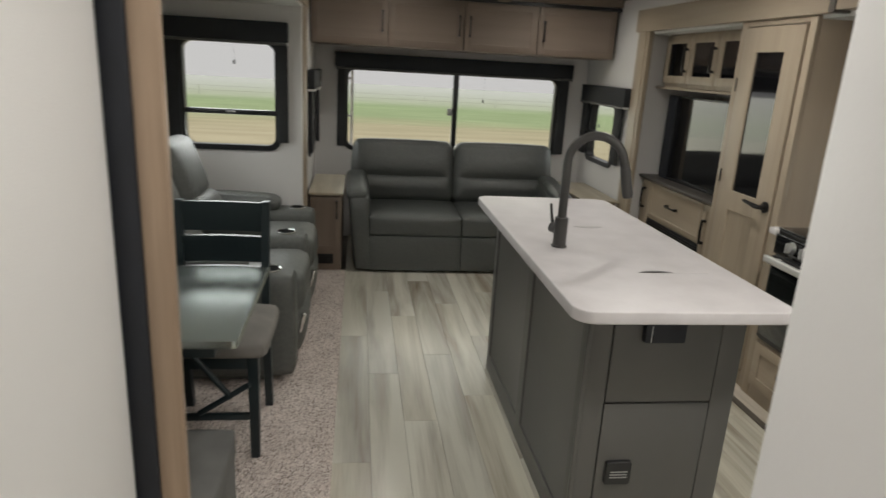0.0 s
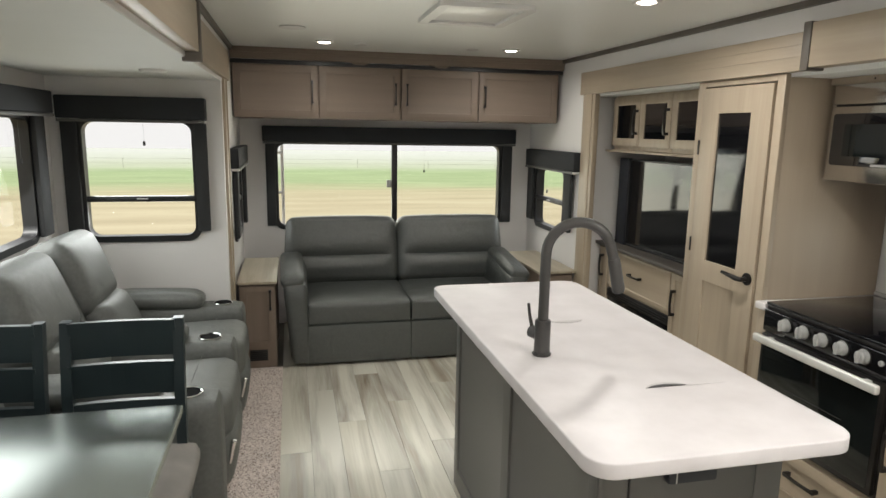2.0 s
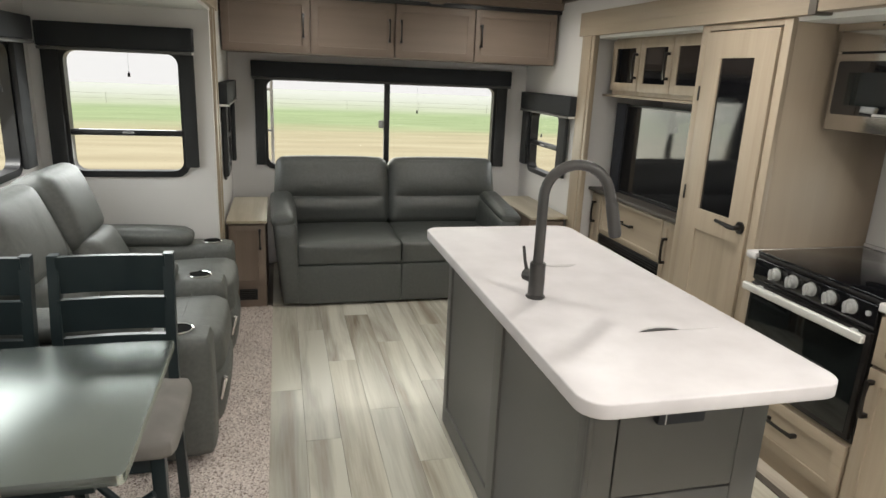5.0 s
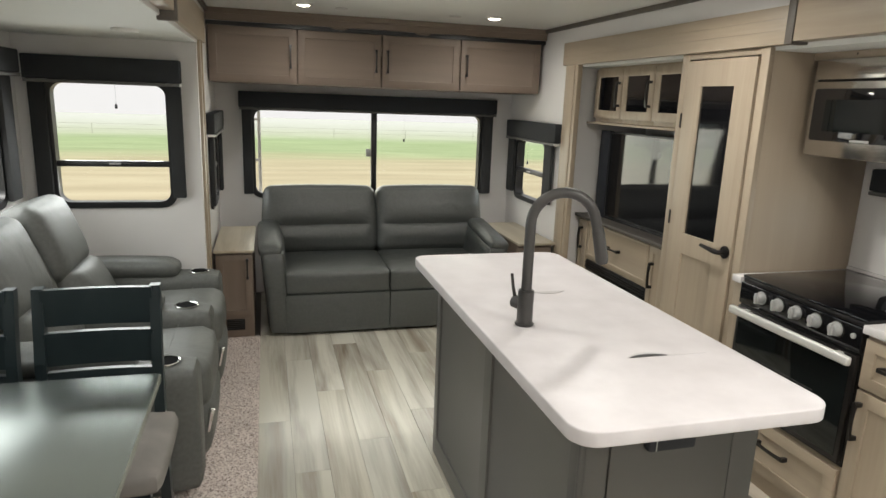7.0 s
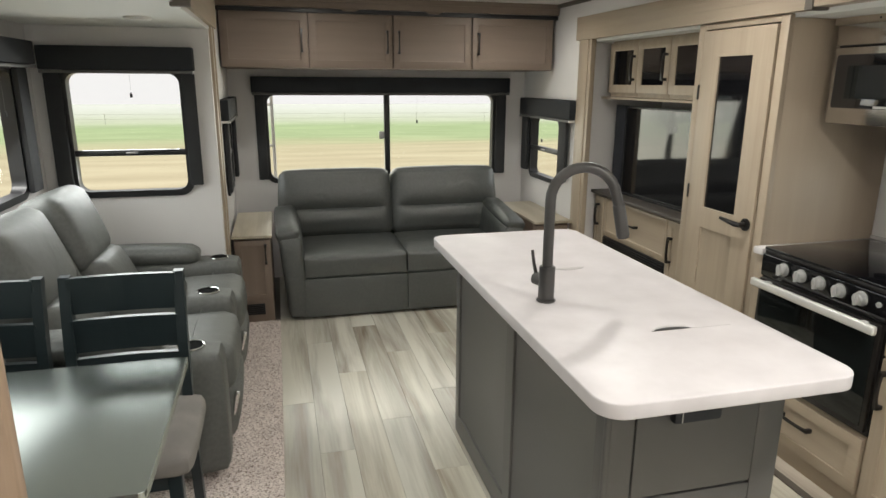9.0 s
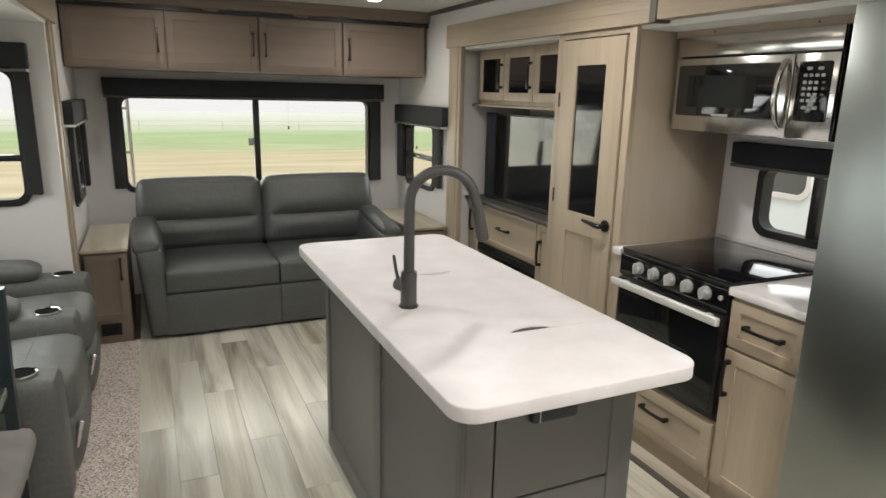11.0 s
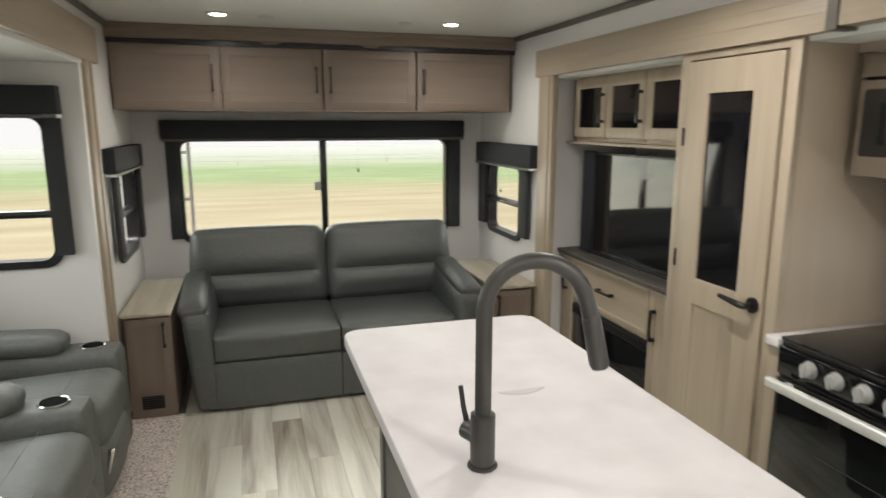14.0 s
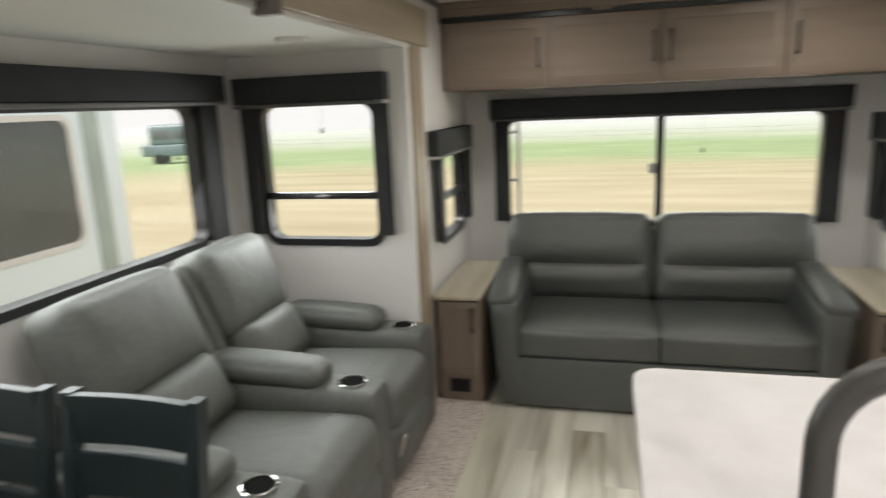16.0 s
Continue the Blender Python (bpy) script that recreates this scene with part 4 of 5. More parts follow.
for k in range(5):
    a = -3.735 + 0.0925 * k
    bm = bmesh.new()
    km = RF @ Matrix.Translation((a, 0.808, 0.004))
    cyl(bm, km @ Matrix.Translation((0, 0, 0.0042)), 0.0275, 0.003, 28, None, 0.001)
    cyl(bm, km @ Matrix.Translation((0, 0, 0.006)), 0.0245, 0.022, 28, 0.0215, 0.003)
    box(bm, km, -0.0055, 0.0055, -0.022, 0.022, 0.026, 0.038, 0.002)
    knob = part("knob", bm, M_KNOB, rng, "silver control knob")
    bm = bmesh.new()
    cyl(bm, km, 0.031, 0.004, 28, None, 0.001)
    part("skirt", bm, M_BLACKMETAL, knob, "dark ring behind the knob")
bm = bmesh.new()
cyl(bm, RF @ Matrix.Translation((-3.295, 0.808, 0.004)), 0.010, 0.010, 16, None, 0.002)
part("igniter_button", bm, M_KNOB, rng)
bm = bmesh.new()
box(bm, RF, -3.862, -3.270, 0.330, 0.742, -0.012, 0.008, 0.004)
odoor = part("oven_door", bm, M_BLACKMETAL, rng)
solid("pane", RF, (-3.845, -3.287, 0.350, 0.700, 0.006, 0.0105), M_OVENGLASS, odoor, 0.001, "black oven window")
# Thin grey line laid on the face of the pane.
solid("oven_glass_line", RF, (-3.70, -3.42, 0.545, 0.548, 0.0100, 0.0112), M_SHADE2, odoor, 0, "faint grey line across the oven glass")
bm = bmesh.new()
box(bm, RF, -3.868, -3.264, 0.708, 0.742, 0.028, 0.052, 0.008, 3)
for a in (-3.80, -3.33):
    box(bm, RF, a - 0.012, a + 0.012, 0.718, 0.738, 0.006, 0.034, 0.002)
part("handle", bm, M_HANDLEBAR, odoor, "satin silver bar handle")

mw = thing("microwave", (3.4, 3.5, 1.385), "stainless over-range microwave with a black glass door", "microwave")
MF = basis((3.19, 0, 0), FACE_WEST)
solid("body", MF, (-3.880, -3.140, 1.385, 1.768, -0.40, -0.02), M_BLACKMETAL, mw, 0.003)
solid("vent_panel", MF, (-3.880, -3.140, 1.690, 1.768, -0.022, -0.002), M_STEEL, mw, 0.004, "stainless vent strip")
solid("door", MF, (-3.880, -3.312, 1.387, 1.683, -0.022, 0.0), M_STEEL, mw, 0.004)
bm = bmesh.new()
slab(bm, MF, 0.50, 0.205, 0.012, -0.001, 0.0035, 0.001, -3.610, 1.552)
mdoor = part("door_glass", bm, M_MICROGLASS, mw, "black glass window")
solid("mesh_window", MF, (-3.80, -3.46, 1.487, 1.612, 0.0034, 0.0042), M_OVENGLASS, mdoor)
solid("control_housing", MF, (-3.308, -3.140, 1.387, 1.683, -0.022, 0.0), M_STEEL, mw, 0.004)
bm = bmesh.new()
slab(bm, MF, 0.125, 0.205, 0.010, -0.001, 0.0035, 0.001, -3.224, 1.552)
cp = part("control_panel", bm, M_BLACKGLASS, mw)
KEY_ROWS = [(1.630, ((-0.020, 0.010), (0.022, 0.010))), (1.607, tuple((-0.033 + 0.022 * k, 0.007) for k in range(4)))]
KEY_ROWS += [(1.583 - 0.0205 * q, tuple((-0.033 + 0.022 * k, 0.007) for k in range(3))) for q in range(4)]
KEY_ROWS += [(1.497, ((-0.024, 0.009), (0.018, 0.009)))]
for b, row in KEY_ROWS:
    for da, hw in row:
        a = -3.224 + da
        solid("key", MF, (a - hw, a + hw, b - 0.0055, b + 0.0055, 0.003, 0.0044), M_LETTER, cp)
for q in range(4):
    b = 1.583 - 0.0205 * q
    solid("side_key", MF, (-3.192, -3.180, b - 0.004, b + 0.004, 0.003, 0.0041), M_HEM, cp, 0.0, "faint grey side key")
bm = bmesh.new()
arc = [(-3.335, 1.425 + 0.235 * k / 12, 0.006 + 0.042 * math.sin(math.pi * k / 12) ** 0.6) for k in range(13)]
tube(bm, arc, 0.011, 12, MF)
part("handle", bm, M_STEEL, mdoor, "bowed stainless handle")
solid("badge", MF, (-3.66, -3.575, 1.452, 1.461, 0.0034, 0.0042), M_LETTER, mdoor, 0, "pale maker's badge")
over = thing("microwave_bulkhead", (3.4, 3.5, 1.77), "taupe wood bulkhead above the microwave", "bulkhead")
solid("board", MF, (-3.930, -3.02, 1.772, 1.80, -0.40, -0.03), M_PANEL, over, 0.001)
for a in (-3.72, -3.26):
    bm = bmesh.new()
    cyl(bm, MF @ Matrix.Translation((a, 1.787, -0.0305)), 0.004, 0.002, 12)
    part("screw", bm, M_BLACKMETAL, over, "small dark screw head")
lat = thing("lattice_panel", (3.2, 3.05, 1.40), "black lattice vent panel between microwave and refrigerator", "panel")
solid("backing", MF, (-3.128, -2.93, 1.395, 1.80, -0.03, -0.02), M_BLACK, lat)
for k in range(5):
    z = 1.40 + 0.080 * k
    for s_ in (0, 1):
        bm = bmesh.new()
        tube(bm, [(-3.118 + 0.085 * math.sin(math.pi * u / 8) if s_ else -3.033 - 0.085 * math.sin(math.pi * u / 8), z + 0.08 * u / 8, -0.016) for u in range(9)], 0.0045, 6, MF)
        part("lattice_bar", bm, M_BLACKMETAL, lat)

fr = thing("refrigerator", (3.2, 2.5, 0.0), "stainless two-door refrigerator with a plain smooth front", "refrigerator")
FF = basis((2.905, 0, 0), FACE_WEST)
solid("cabinet_body", FF, (-2.925, -2.06, 0.06, 1.785, -0.66, -0.045), M_BLACKMETAL, fr, 0.004)
solid("door", FF, (-2.922, -2.495, 0.08, 1.790, -0.045, 0), M_FRIDGE, fr, 0.008)
solid("door", FF, (-2.490, -2.06, 0.08, 1.790, -0.045, 0), M_FRIDGE, fr, 0.008)
solid("plinth", FF, (-2.92, -2.06, 0.0, 0.07, -0.60, -0.06), M_BLACK, fr, 0.002)

# ---- island ----
isl = thing("kitchen_island", (1.95, 3.5, 0.0), "charcoal-painted kitchen island with framed side panels and drawers", "island")
IX0, IX1, IY0, IY1 = 1.705, 2.205, 2.862, 4.195
solid("carcass", UP, (IX0 + 0.012, IX1 - 0.012, IY0 + 0.012, IY1 - 0.012, 0.0, 0.873), M_ISLAND, isl, 0.002)
IL = basis((IX0 + 0.012, 0, 0), ((0, -1, 0), (0, 0, 1), (-1, 0, 0)))
bm = bmesh.new()
framed(bm, IL, (-IY1, -IY1 + 0.05, -3.56, -3.49, -IY0 - 0.055, -IY0), (0.0, 0.09, 0.82, 0.873), {"rim": 0.012, (1, 1): 0.003, (3, 1): 0.003})
part("side_frame", bm, M_ISLAND, isl)
IN = basis((0, IY0 + 0.012, 0), FACE_SOUTH)
bm = bmesh.new()
framed(bm, IN, (IX0, IX0 + 0.075, IX1 - 0.075, IX1), (0.0, 0.05, 0.871, 0.873), {"rim": 0.010, (1, 1): 0.0005})
part("end_frame", bm, M_ISLAND, isl)
d = solid("drawer", IN, (IX0 + 0.079, IX1 - 0.079, 0.545, 0.868, 0.001, 0.012), M_ISLAND, isl, 0.002)
solid("latch", IN, (1.868, 1.998, 0.752, 0.832, 0.011, 0.040), M_SEAL, d, 0.008, "black push latch")
solid("latch_button", IN, (1.886, 1.889, 0.756, 0.808, 0.039, 0.041), M_KNOB, d, 0.001)
d = solid("lower_panel", IN, (IX0 + 0.079, IX1 - 0.079, 0.056, 0.538, 0.001, 0.012), M_ISLAND, isl, 0.002)
bm = bmesh.new()
slab(bm, IN, 0.085, 0.082, 0.010, 0.011, 0.028, 0.003, 1.853, 0.300)
o = part("outlet", bm, M_BLACK, d, "black pop-out outlet")
for k in range(3):
    solid("label_line", IN, (1.825, 1.882, 0.285 + 0.010 * k, 0.289 + 0.010 * k, 0.0278, 0.0288), M_LETTER, o)
solid("corner_strip", UP, (IX0 - 0.004, IX0 + 0.012, IY0 - 0.004, IY0 + 0.012, 0.0, 0.873), M_ISLAND, isl, 0.004)
top = thing("island_worktop", (1.925, 3.41, 0.874), "white marbled worktop with rounded corners on the island", "worktop")
bm = bmesh.new()
slab(bm, Matrix.Translation((1.920, 3.455, 0)), 0.648, 1.534, 0.062, 0.874, 0.910, 0.004)
part("slab", bm, M_COUNTER, top)
bm = bmesh.new()
for x0, x1, y0, y1 in ((2.036, 2.150, 3.0297, 3.0303),):
    box(bm, UP, x0, x1, y0, y1, 0.9095, 0.9107)
part("cover_seam", bm, M_SLOT, top, "thin joint round the sink covers")


def crescent(bm, cx, cy, w, depth, flip):
    tmp = bmesh.new()
    pts = [(cx - w / 2 + w * k / 12, cy) for k in range(13)] + [(cx + w / 2 - w * k / 12, cy + flip * depth * math.sin(math.pi * k / 12) ** 0.7) for k in range(1, 12)]
    f = tmp.faces.new([tmp.verts.new((x, y, 0.9106)) for x, y in pts])
    if f.normal.z < 0 or flip < 0:
        f.normal_flip()
    ext = bmesh.ops.extrude_face_region(tmp, geom=[f])
    for v in (g for g in ext["geom"] if isinstance(g, bmesh.types.BMVert)):
        v.co.z = 0.9116
    bmesh.ops.recalc_face_normals(tmp, faces=tmp.faces[:])
    merge(bm, tmp)


for cx, cy, fl, front in ((1.972, 3.030, 1, True), (1.953, 3.635, -1, False)):
    bm = bmesh.new()
    crescent(bm, cx, cy, 0.124, 0.027, fl)
    slot = part("finger_slot", bm, M_SLOT, top, "pale grey crescent finger slot")
    if front:
        # Black plate on the slab paints the shade inside the slot.
        bm = bmesh.new()
        crescent(bm, cx, cy - 0.0005, 0.112, 0.016, fl)
        bmesh.ops.translate(bm, vec=(0, 0, 0.0008), verts=bm.verts[:])
        part("opening", bm, M_BLACK, slot, "black plate painting the dark slot interior")

fau = thing("kitchen_faucet", (1.738, 3.325, 0.910), "dark gunmetal gooseneck pull-down faucet on the worktop", "faucet")
bm = bmesh.new()
FM = Matrix.Translation((1.738, 3.325, 0.910))
cyl(bm, FM, 0.029, 0.008, 32, None, 0.003)
cyl(bm, FM @ Matrix.Translation((0, 0, 0.008)), 0.0235, 0.10, 32, 0.0235, 0.002)
part("base", bm, M_FAUCET, fau)
sd = Vector((0.207, -0.051, 0)).normalized()
pts = [Vector((0, 0, 0.10)), Vector((0, 0, 0.20)), Vector((0, 0, 0.27))]

R = 0.0945
pts += [Vector((0, 0, 0.305)) + sd * (R - R * math.cos(a)) + Vector((0, 0, R * math.sin(a))) for a in [math.pi * k / 16 for k in range(0, 16)]]
pts += [Vector((0, 0, 0.29)) + sd * (2 * R + 0.008)]
bm = bmesh.new()
tube(bm, [FM @ p for p in pts], 0.0155, 18)
part("neck", bm, M_FAUCET, fau)
bm = bmesh.new()
tube(bm, [FM @ (Vector((0, 0, 0.295)) + sd * (2 * R + 0.006)), FM @ (Vector((0, 0, 0.29)) + sd * (2 * R + 0.008)), FM @ (Vector((0, 0, 0.205)) + sd * (2 * R + 0.026)), FM @ (Vector((0, 0, 0.195)) + sd * (2 * R + 0.028))], [0.0165, 0.018, 0.019, 0.016], 18)
part("spray_head", bm, M_FAUCET, fau)
bm = bmesh.new()
ld = Vector((-0.45, 0.9, 0)).normalized()
tube(bm, [FM @ (Vector((0, 0, 0.060)) + ld * 0.015), FM @ (Vector((0, 0, 0.062)) + ld * 0.045)], 0.019, 18)
tube(bm, [FM @ (Vector((0, 0, 0.070)) + ld * 0.040), FM @ (Vector((0, 0, 0.105)) + ld * 0.052), FM @ (Vector((0, 0, 0.145)) + ld * 0.060)], [0.006, 0.005, 0.0045], 10)
part("lever", bm, M_FAUCET, fau)

# ---- recliner pair ----
rec = thing("recliner_loveseat", (0.2, 4.75, 0.0), "grey two-seat power recliner with cup-holder arms under the window", "sofa")
bm = bmesh.new()
box(bm, UP, -0.20, 0.60, 4.02, 5.50, 0.03, 0.26, 0.01)
part("base", bm, M_RECL, rec)
ARMS = ((3.980, 4.152), (4.655, 4.833), (5.280, 5.470))
for y0, y1 in ARMS:
    yc = (y0 + y1) / 2
    bm = bmesh.new()
    cushion(bm, Matrix.Translation((0.290, yc, 0.310)), (0.90, y1 - y0, 0.505), 0.035, (0.006, 0.004, 0.004), 10)
    arm = part("arm", bm, M_RECL, rec)
    bm = bmesh.new()
    cushion(bm, Matrix.Translation((0.275, yc, 0.600)) @ pose(0, 0, 0, 0, 2), (0.50, (y1 - y0) * 0.94, 0.090), 0.042, (0.004, 0.004, 0.014), 8)
    part("arm_pad", bm, M_RECL, arm)
    bm = bmesh.new()
    cm = Matrix.Translation((0.626, yc, 0.5655))
    tmp = bmesh.new()
    prof = [(0.053, 0.0), (0.053, 0.005), (0.050, 0.0075), (0.046, 0.006), (0.0455, -0.0005)]
    rings = [[tmp.verts.new((r * math.cos(2 * math.pi * k / 28), r * math.sin(2 * math.pi * k / 28), z)) for k in range(28)] for r, z in prof]
    for p, q in zip(rings, rings[1:]):
        for k in range(28):
            tmp.faces.new((p[k], p[(k + 1) % 28], q[(k + 1) % 28], q[k]))
    merge(bm, tmp, cm)
    cup = part("cup_holder", bm, M_CHROME, arm, "chrome cup holder ring")
    # Flat black disc: the hole's darkness is painted, the arm is not hollowed.
    bm = bmesh.new()
    cyl(bm, cm @ Matrix.Translation((0, 0, -0.002)), 0.0455, 0.0045, 28)
    part("cup_hole_disc", bm, M_WELL, cup, "black disc painting the dark hole of the cup holder")
for k, (y0, y1) in enumerate(((4.154, 4.653), (4.835, 5.278))):
    yc, w = (y0 + y1) / 2, y1 - y0
    bm = bmesh.new()
    cushion(bm, Matrix.Translation((0.415, yc, 0.390)) @ pose(0, 0, 0, 0, -3), (0.70, w, 0.20), 0.055, (0.010, 0.0, 0.024), 10)
    seat = part("seat", bm, M_RECL, rec)
    bm = bmesh.new()
    tube(bm, [(0.60 + 0.0, y0 + 0.02 + (w - 0.04) * u / 6, 0.5195 - 0.012 * abs(u / 3 - 1) ** 2) for u in range(7)], 0.003, 6)
    part("seam", bm, M_RECL, seat)
    bm = bmesh.new()
    cushion(bm, Matrix.Translation((0.700, yc, 0.205)) @ pose(0, 0, 0, 0, 6), (0.11, w - 0.008, 0.25), 0.05, (0.022, 0, 0.0), 8)
    part("footrest", bm, M_RECL, rec)
    bm = bmesh.new()
    cushion(bm, Matrix.Translation((0.078, yc, 0.566)) @ pose(0, 0, 0, 0, -26), (0.21, w, 0.275), 0.065, (0.046, 0.0, 0.012), 12)
    part("lower_back", bm, M_RECL, rec)
    bm = bmesh.new()
    cushion(bm, Matrix.Translation((-0.040, yc, 0.828)) @ pose(0, 0, 0, 0, -20), (0.20, w + 0.045, 0.370), 0.052, (0.030, 0.003, 0.012), 12)
    part("upper_back", bm, M_RECL, rec)
bm = bmesh.new()
for yc in (4.703, 4.785):
    cushion(bm, Matrix.Translation((-0.046, yc, 0.75)) @ pose(0, 0, 0, 0, -21), (0.15, 0.083, 0.46), 0.032, (0.012, 0, 0.01), 8)
part("centre_back", bm, M_RECL, rec)
bm = bmesh.new()
cushion(bm, Matrix.Translation((0.072, 4.744, 0.565)) @ pose(0, 0, 0, 0, -24), (0.13, 0.17, 0.17), 0.05, (0.012, 0, 0.01), 8)
part("centre_lumbar", bm, M_RECL, rec)
for y in (4.19, 4.87):
    solid("metal_strip", Matrix.Translation((0.757, y, 0.25)) @ pose(0, 0, 0, 0, 14), (-0.010, 0.012, -0.010, 0.010, -0.05, 0.05), M_CHROME, rec, 0.003, "bright metal footrest strip")

# ---- dinette ----
tab = thing("dining_table", (0.2, 3.2, 0.0), "black lacquered dining table on a pedestal", "table")
bm = bmesh.new()
slab(bm, Matrix.Translation((0.231, 3.195, 0)), 0.932, 0.672, 0.016, 0.726, 0.750, 0.0015)
part("tabletop", bm, M_TABLE, tab)
solid("apron", UP, (-0.20, 0.62, 2.93, 3.46, 0.665, 0.721), M_CHAIR, tab, 0.004)
bm = bmesh.new()
cyl(bm, Matrix.Translation((0.10, 3.2, 0.016)), 0.038, 0.65, 24)
part("pedestal", bm, M_CHAIR, tab)
for p, q in (((0.292, 3.365, 0.660), (0.575, 3.365, 0.298)), ((0.46, 3.365, 0.235), (0.64, 3.365, 0.350))):
    bm = bmesh.new()
    tube(bm, [p, q], 0.011, 10)
    part("brace", bm, M_CHAIR, tab)
solid("foot_plate", UP, (-0.16, 0.36, 2.98, 3.42, 0.008, 0.022), M_CHAIR, tab, 0.006)


def dining_chair(x0, x1, y_front, y_back, group):
    """A chair that faces the camera's start: seat from y_front to y_back, back at y_back."""
    xc = (x0 + x1) / 2
    ch = thing("dining_chair", (xc, (y_front + y_back) / 2, 0.0), "black ladder-back dining chair with a grey seat pad", "chair", group)
    for x in (x0 + 0.022, x1 - 0.022):
        bm = bmesh.new()
        tmp = bmesh.new()
        bmesh.ops.create_cube(tmp, size=1)
        for v in tmp.verts:
            s = 0.017 if v.co.z < 0 else 0.020
            v.co = Vector((x + v.co.x * 2 * s, y_front + 0.03 + v.co.y * 2 * s, 0.008 if v.co.z < 0 else 0.44))
        bmesh.ops.bevel(tmp, geom=tmp.edges[:], offset=0.003, segments=1, affect="EDGES")
        merge(bm, tmp)
        part("leg", bm, M_CHAIR, ch)
        bm = bmesh.new()
        ys = [(0.008, 0.05), (0.25, 0.01), (0.46, 0.0), (0.70, 0.012), (0.935, 0.05)]
        for (z0, d0), (z1, d1) in zip(ys, ys[1:]):
            tmp = bmesh.new()
            bmesh.ops.create_cube(tmp, size=1)
            for v in tmp.verts:
                d, z = (d0, z0) if v.co.z < 0 else (d1, z1)
                v.co = Vector((x + v.co.x * 0.032, y_back - 0.02 + d + v.co.y * 0.036, z))
            merge(bm, tmp)
        bmesh.ops.remove_doubles(bm, verts=bm.verts[:], dist=1e-4)
        part("back_leg", bm, M_CHAIR, ch)
    for z0, z1, d in ((0.812, 0.932, 0.036), (0.686, 0.795, 0.018), (0.562, 0.668, 0.008)):
        bm = bmesh.new()
        n = 8
        for k in range(n):
            u0, u1 = k / n, (k + 1) / n
            bow0, bow1 = 0.012 * math.sin(math.pi * u0), 0.012 * math.sin(math.pi * u1)
            tmp = bmesh.new()
            bmesh.ops.create_cube(tmp, size=1)
            for v in tmp.verts:
                u, bow = (u0, bow0) if v.co.x < 0 else (u1, bow1)
                v.co = Vector((x0 + 0.03 + u * (x1 - x0 - 0.06), y_back - 0.02 + d + bow + v.co.y * 0.022, (z0 if v.co.z < 0 else z1)))
            merge(bm, tmp)
        bmesh.ops.remove_doubles(bm, verts=bm.verts[:], dist=1e-4)
        part("slat", bm, M_CHAIR, ch)
    bm = bmesh.new()
    box(bm, UP, x0 + 0.03, x1 - 0.03, y_front + 0.018, y_front + 0.042, 0.385, 0.44, 0.002)
    box(bm, UP, x0 + 0.03, x1 - 0.03, y_back - 0.035, y_back - 0.012, 0.385, 0.44, 0.002)
    for x in (x0 + 0.022, x1 - 0.022):
        box(bm, UP, x - 0.011, x + 0.011, y_front + 0.045, y_back - 0.04, 0.385, 0.44, 0.002)
    part("seat_rail", bm, M_CHAIR, ch)
    bm = bmesh.new()
    box(bm, UP, x0 + 0.03, x1 - 0.03, y_front + 0.02, y_front + 0.04, 0.17, 0.195, 0.002)
    part("stretcher", bm, M_CHAIR, ch)
    bm = bmesh.new()
    cushion(bm, Matrix.Translation((xc, (y_front + y_back) / 2 - 0.005, 0.470)), (x1 - x0 + 0.06, y_back - y_front + 0.02, 0.075), 0.03, (0.006, 0.006, 0.014), 8)
    part("seat", bm, M_SEATPAD, ch)
    return ch


dining_chair(0.285, 0.668, 3.40, 3.80, "chairs at the dining table")
dining_chair(-0.135, 0.250, 3.40, 3.80, "chairs at the dining table")
bench = thing("dinette_bench", (0.2, 2.7, 0.0), "dark grey upholstered dinette bench at the table", "bench")
bm = bmesh.new()
cushion(bm, Matrix.Translation((0.222, 2.70, 0.405)), (0.91, 0.44, 0.09), 0.02, (0.003, 0.003, 0.008), 8)
part("cushion", bm, M_BENCH, bench)
solid("box", UP, (-0.225, 0.67, 2.49, 2.91, 0.004, 0.362), M_BENCH, bench, 0.006)

# ---- ceiling fittings ----
for x, y in PUCK_SPOTS:
    pk = thing("ceiling_light", (x, y, H - 0.012), "small round ceiling spotlight, lit; four of the seven are unseen additions", "ceiling light", "ceiling spotlights")
    bm = bmesh.new()
    tmp = bmesh.new()
    prof = [(0.058, 0.0), (0.058, -0.006), (0.050, -0.011), (0.040, -0.009), (0.038, -0.003)]
    rings = [[tmp.verts.new((r * math.cos(2 * math.pi * k / 32), r * math.sin(2 * math.pi * k / 32), z)) for k in range(32)] for r, z in prof]
    for p, q in zip(rings, rings[1:]):
        for k in range(32):
            tmp.faces.new((p[k], q[k], q[(k + 1) % 32], p[(k + 1) % 32]))
    merge(bm, tmp, Matrix.Translation((x, y, H)))
    part("rim", bm, M_WHITEPLASTIC, pk)
    bm = bmesh.new()
    cyl(bm, Matrix.Translation((x, y, H - 0.013)), 0.030, 0.010, 32, 0.039, 0.003)
    part("lens", bm, M_PUCK, pk, "bright lit lens")
    ld_ = bpy.data.lights.new("ceiling_spot", "AREA")
    ld_.shape, ld_.size, ld_.energy, ld_.color = "DISK", 0.078, PUCK_POWER * PUCK_SHARE[x, y], (0.992, 0.967, 0.912)
    ld_.spread = radians(166)
    lamp = new("ceiling_spot", ld_)
    lamp.matrix_world = Matrix.Translation((x, y, H - 0.0145))
sl = thing("slide_light", (0.41, 4.93, SH - 0.012), "flat round ceiling light, unlit", "ceiling light")
bm = bmesh.new()
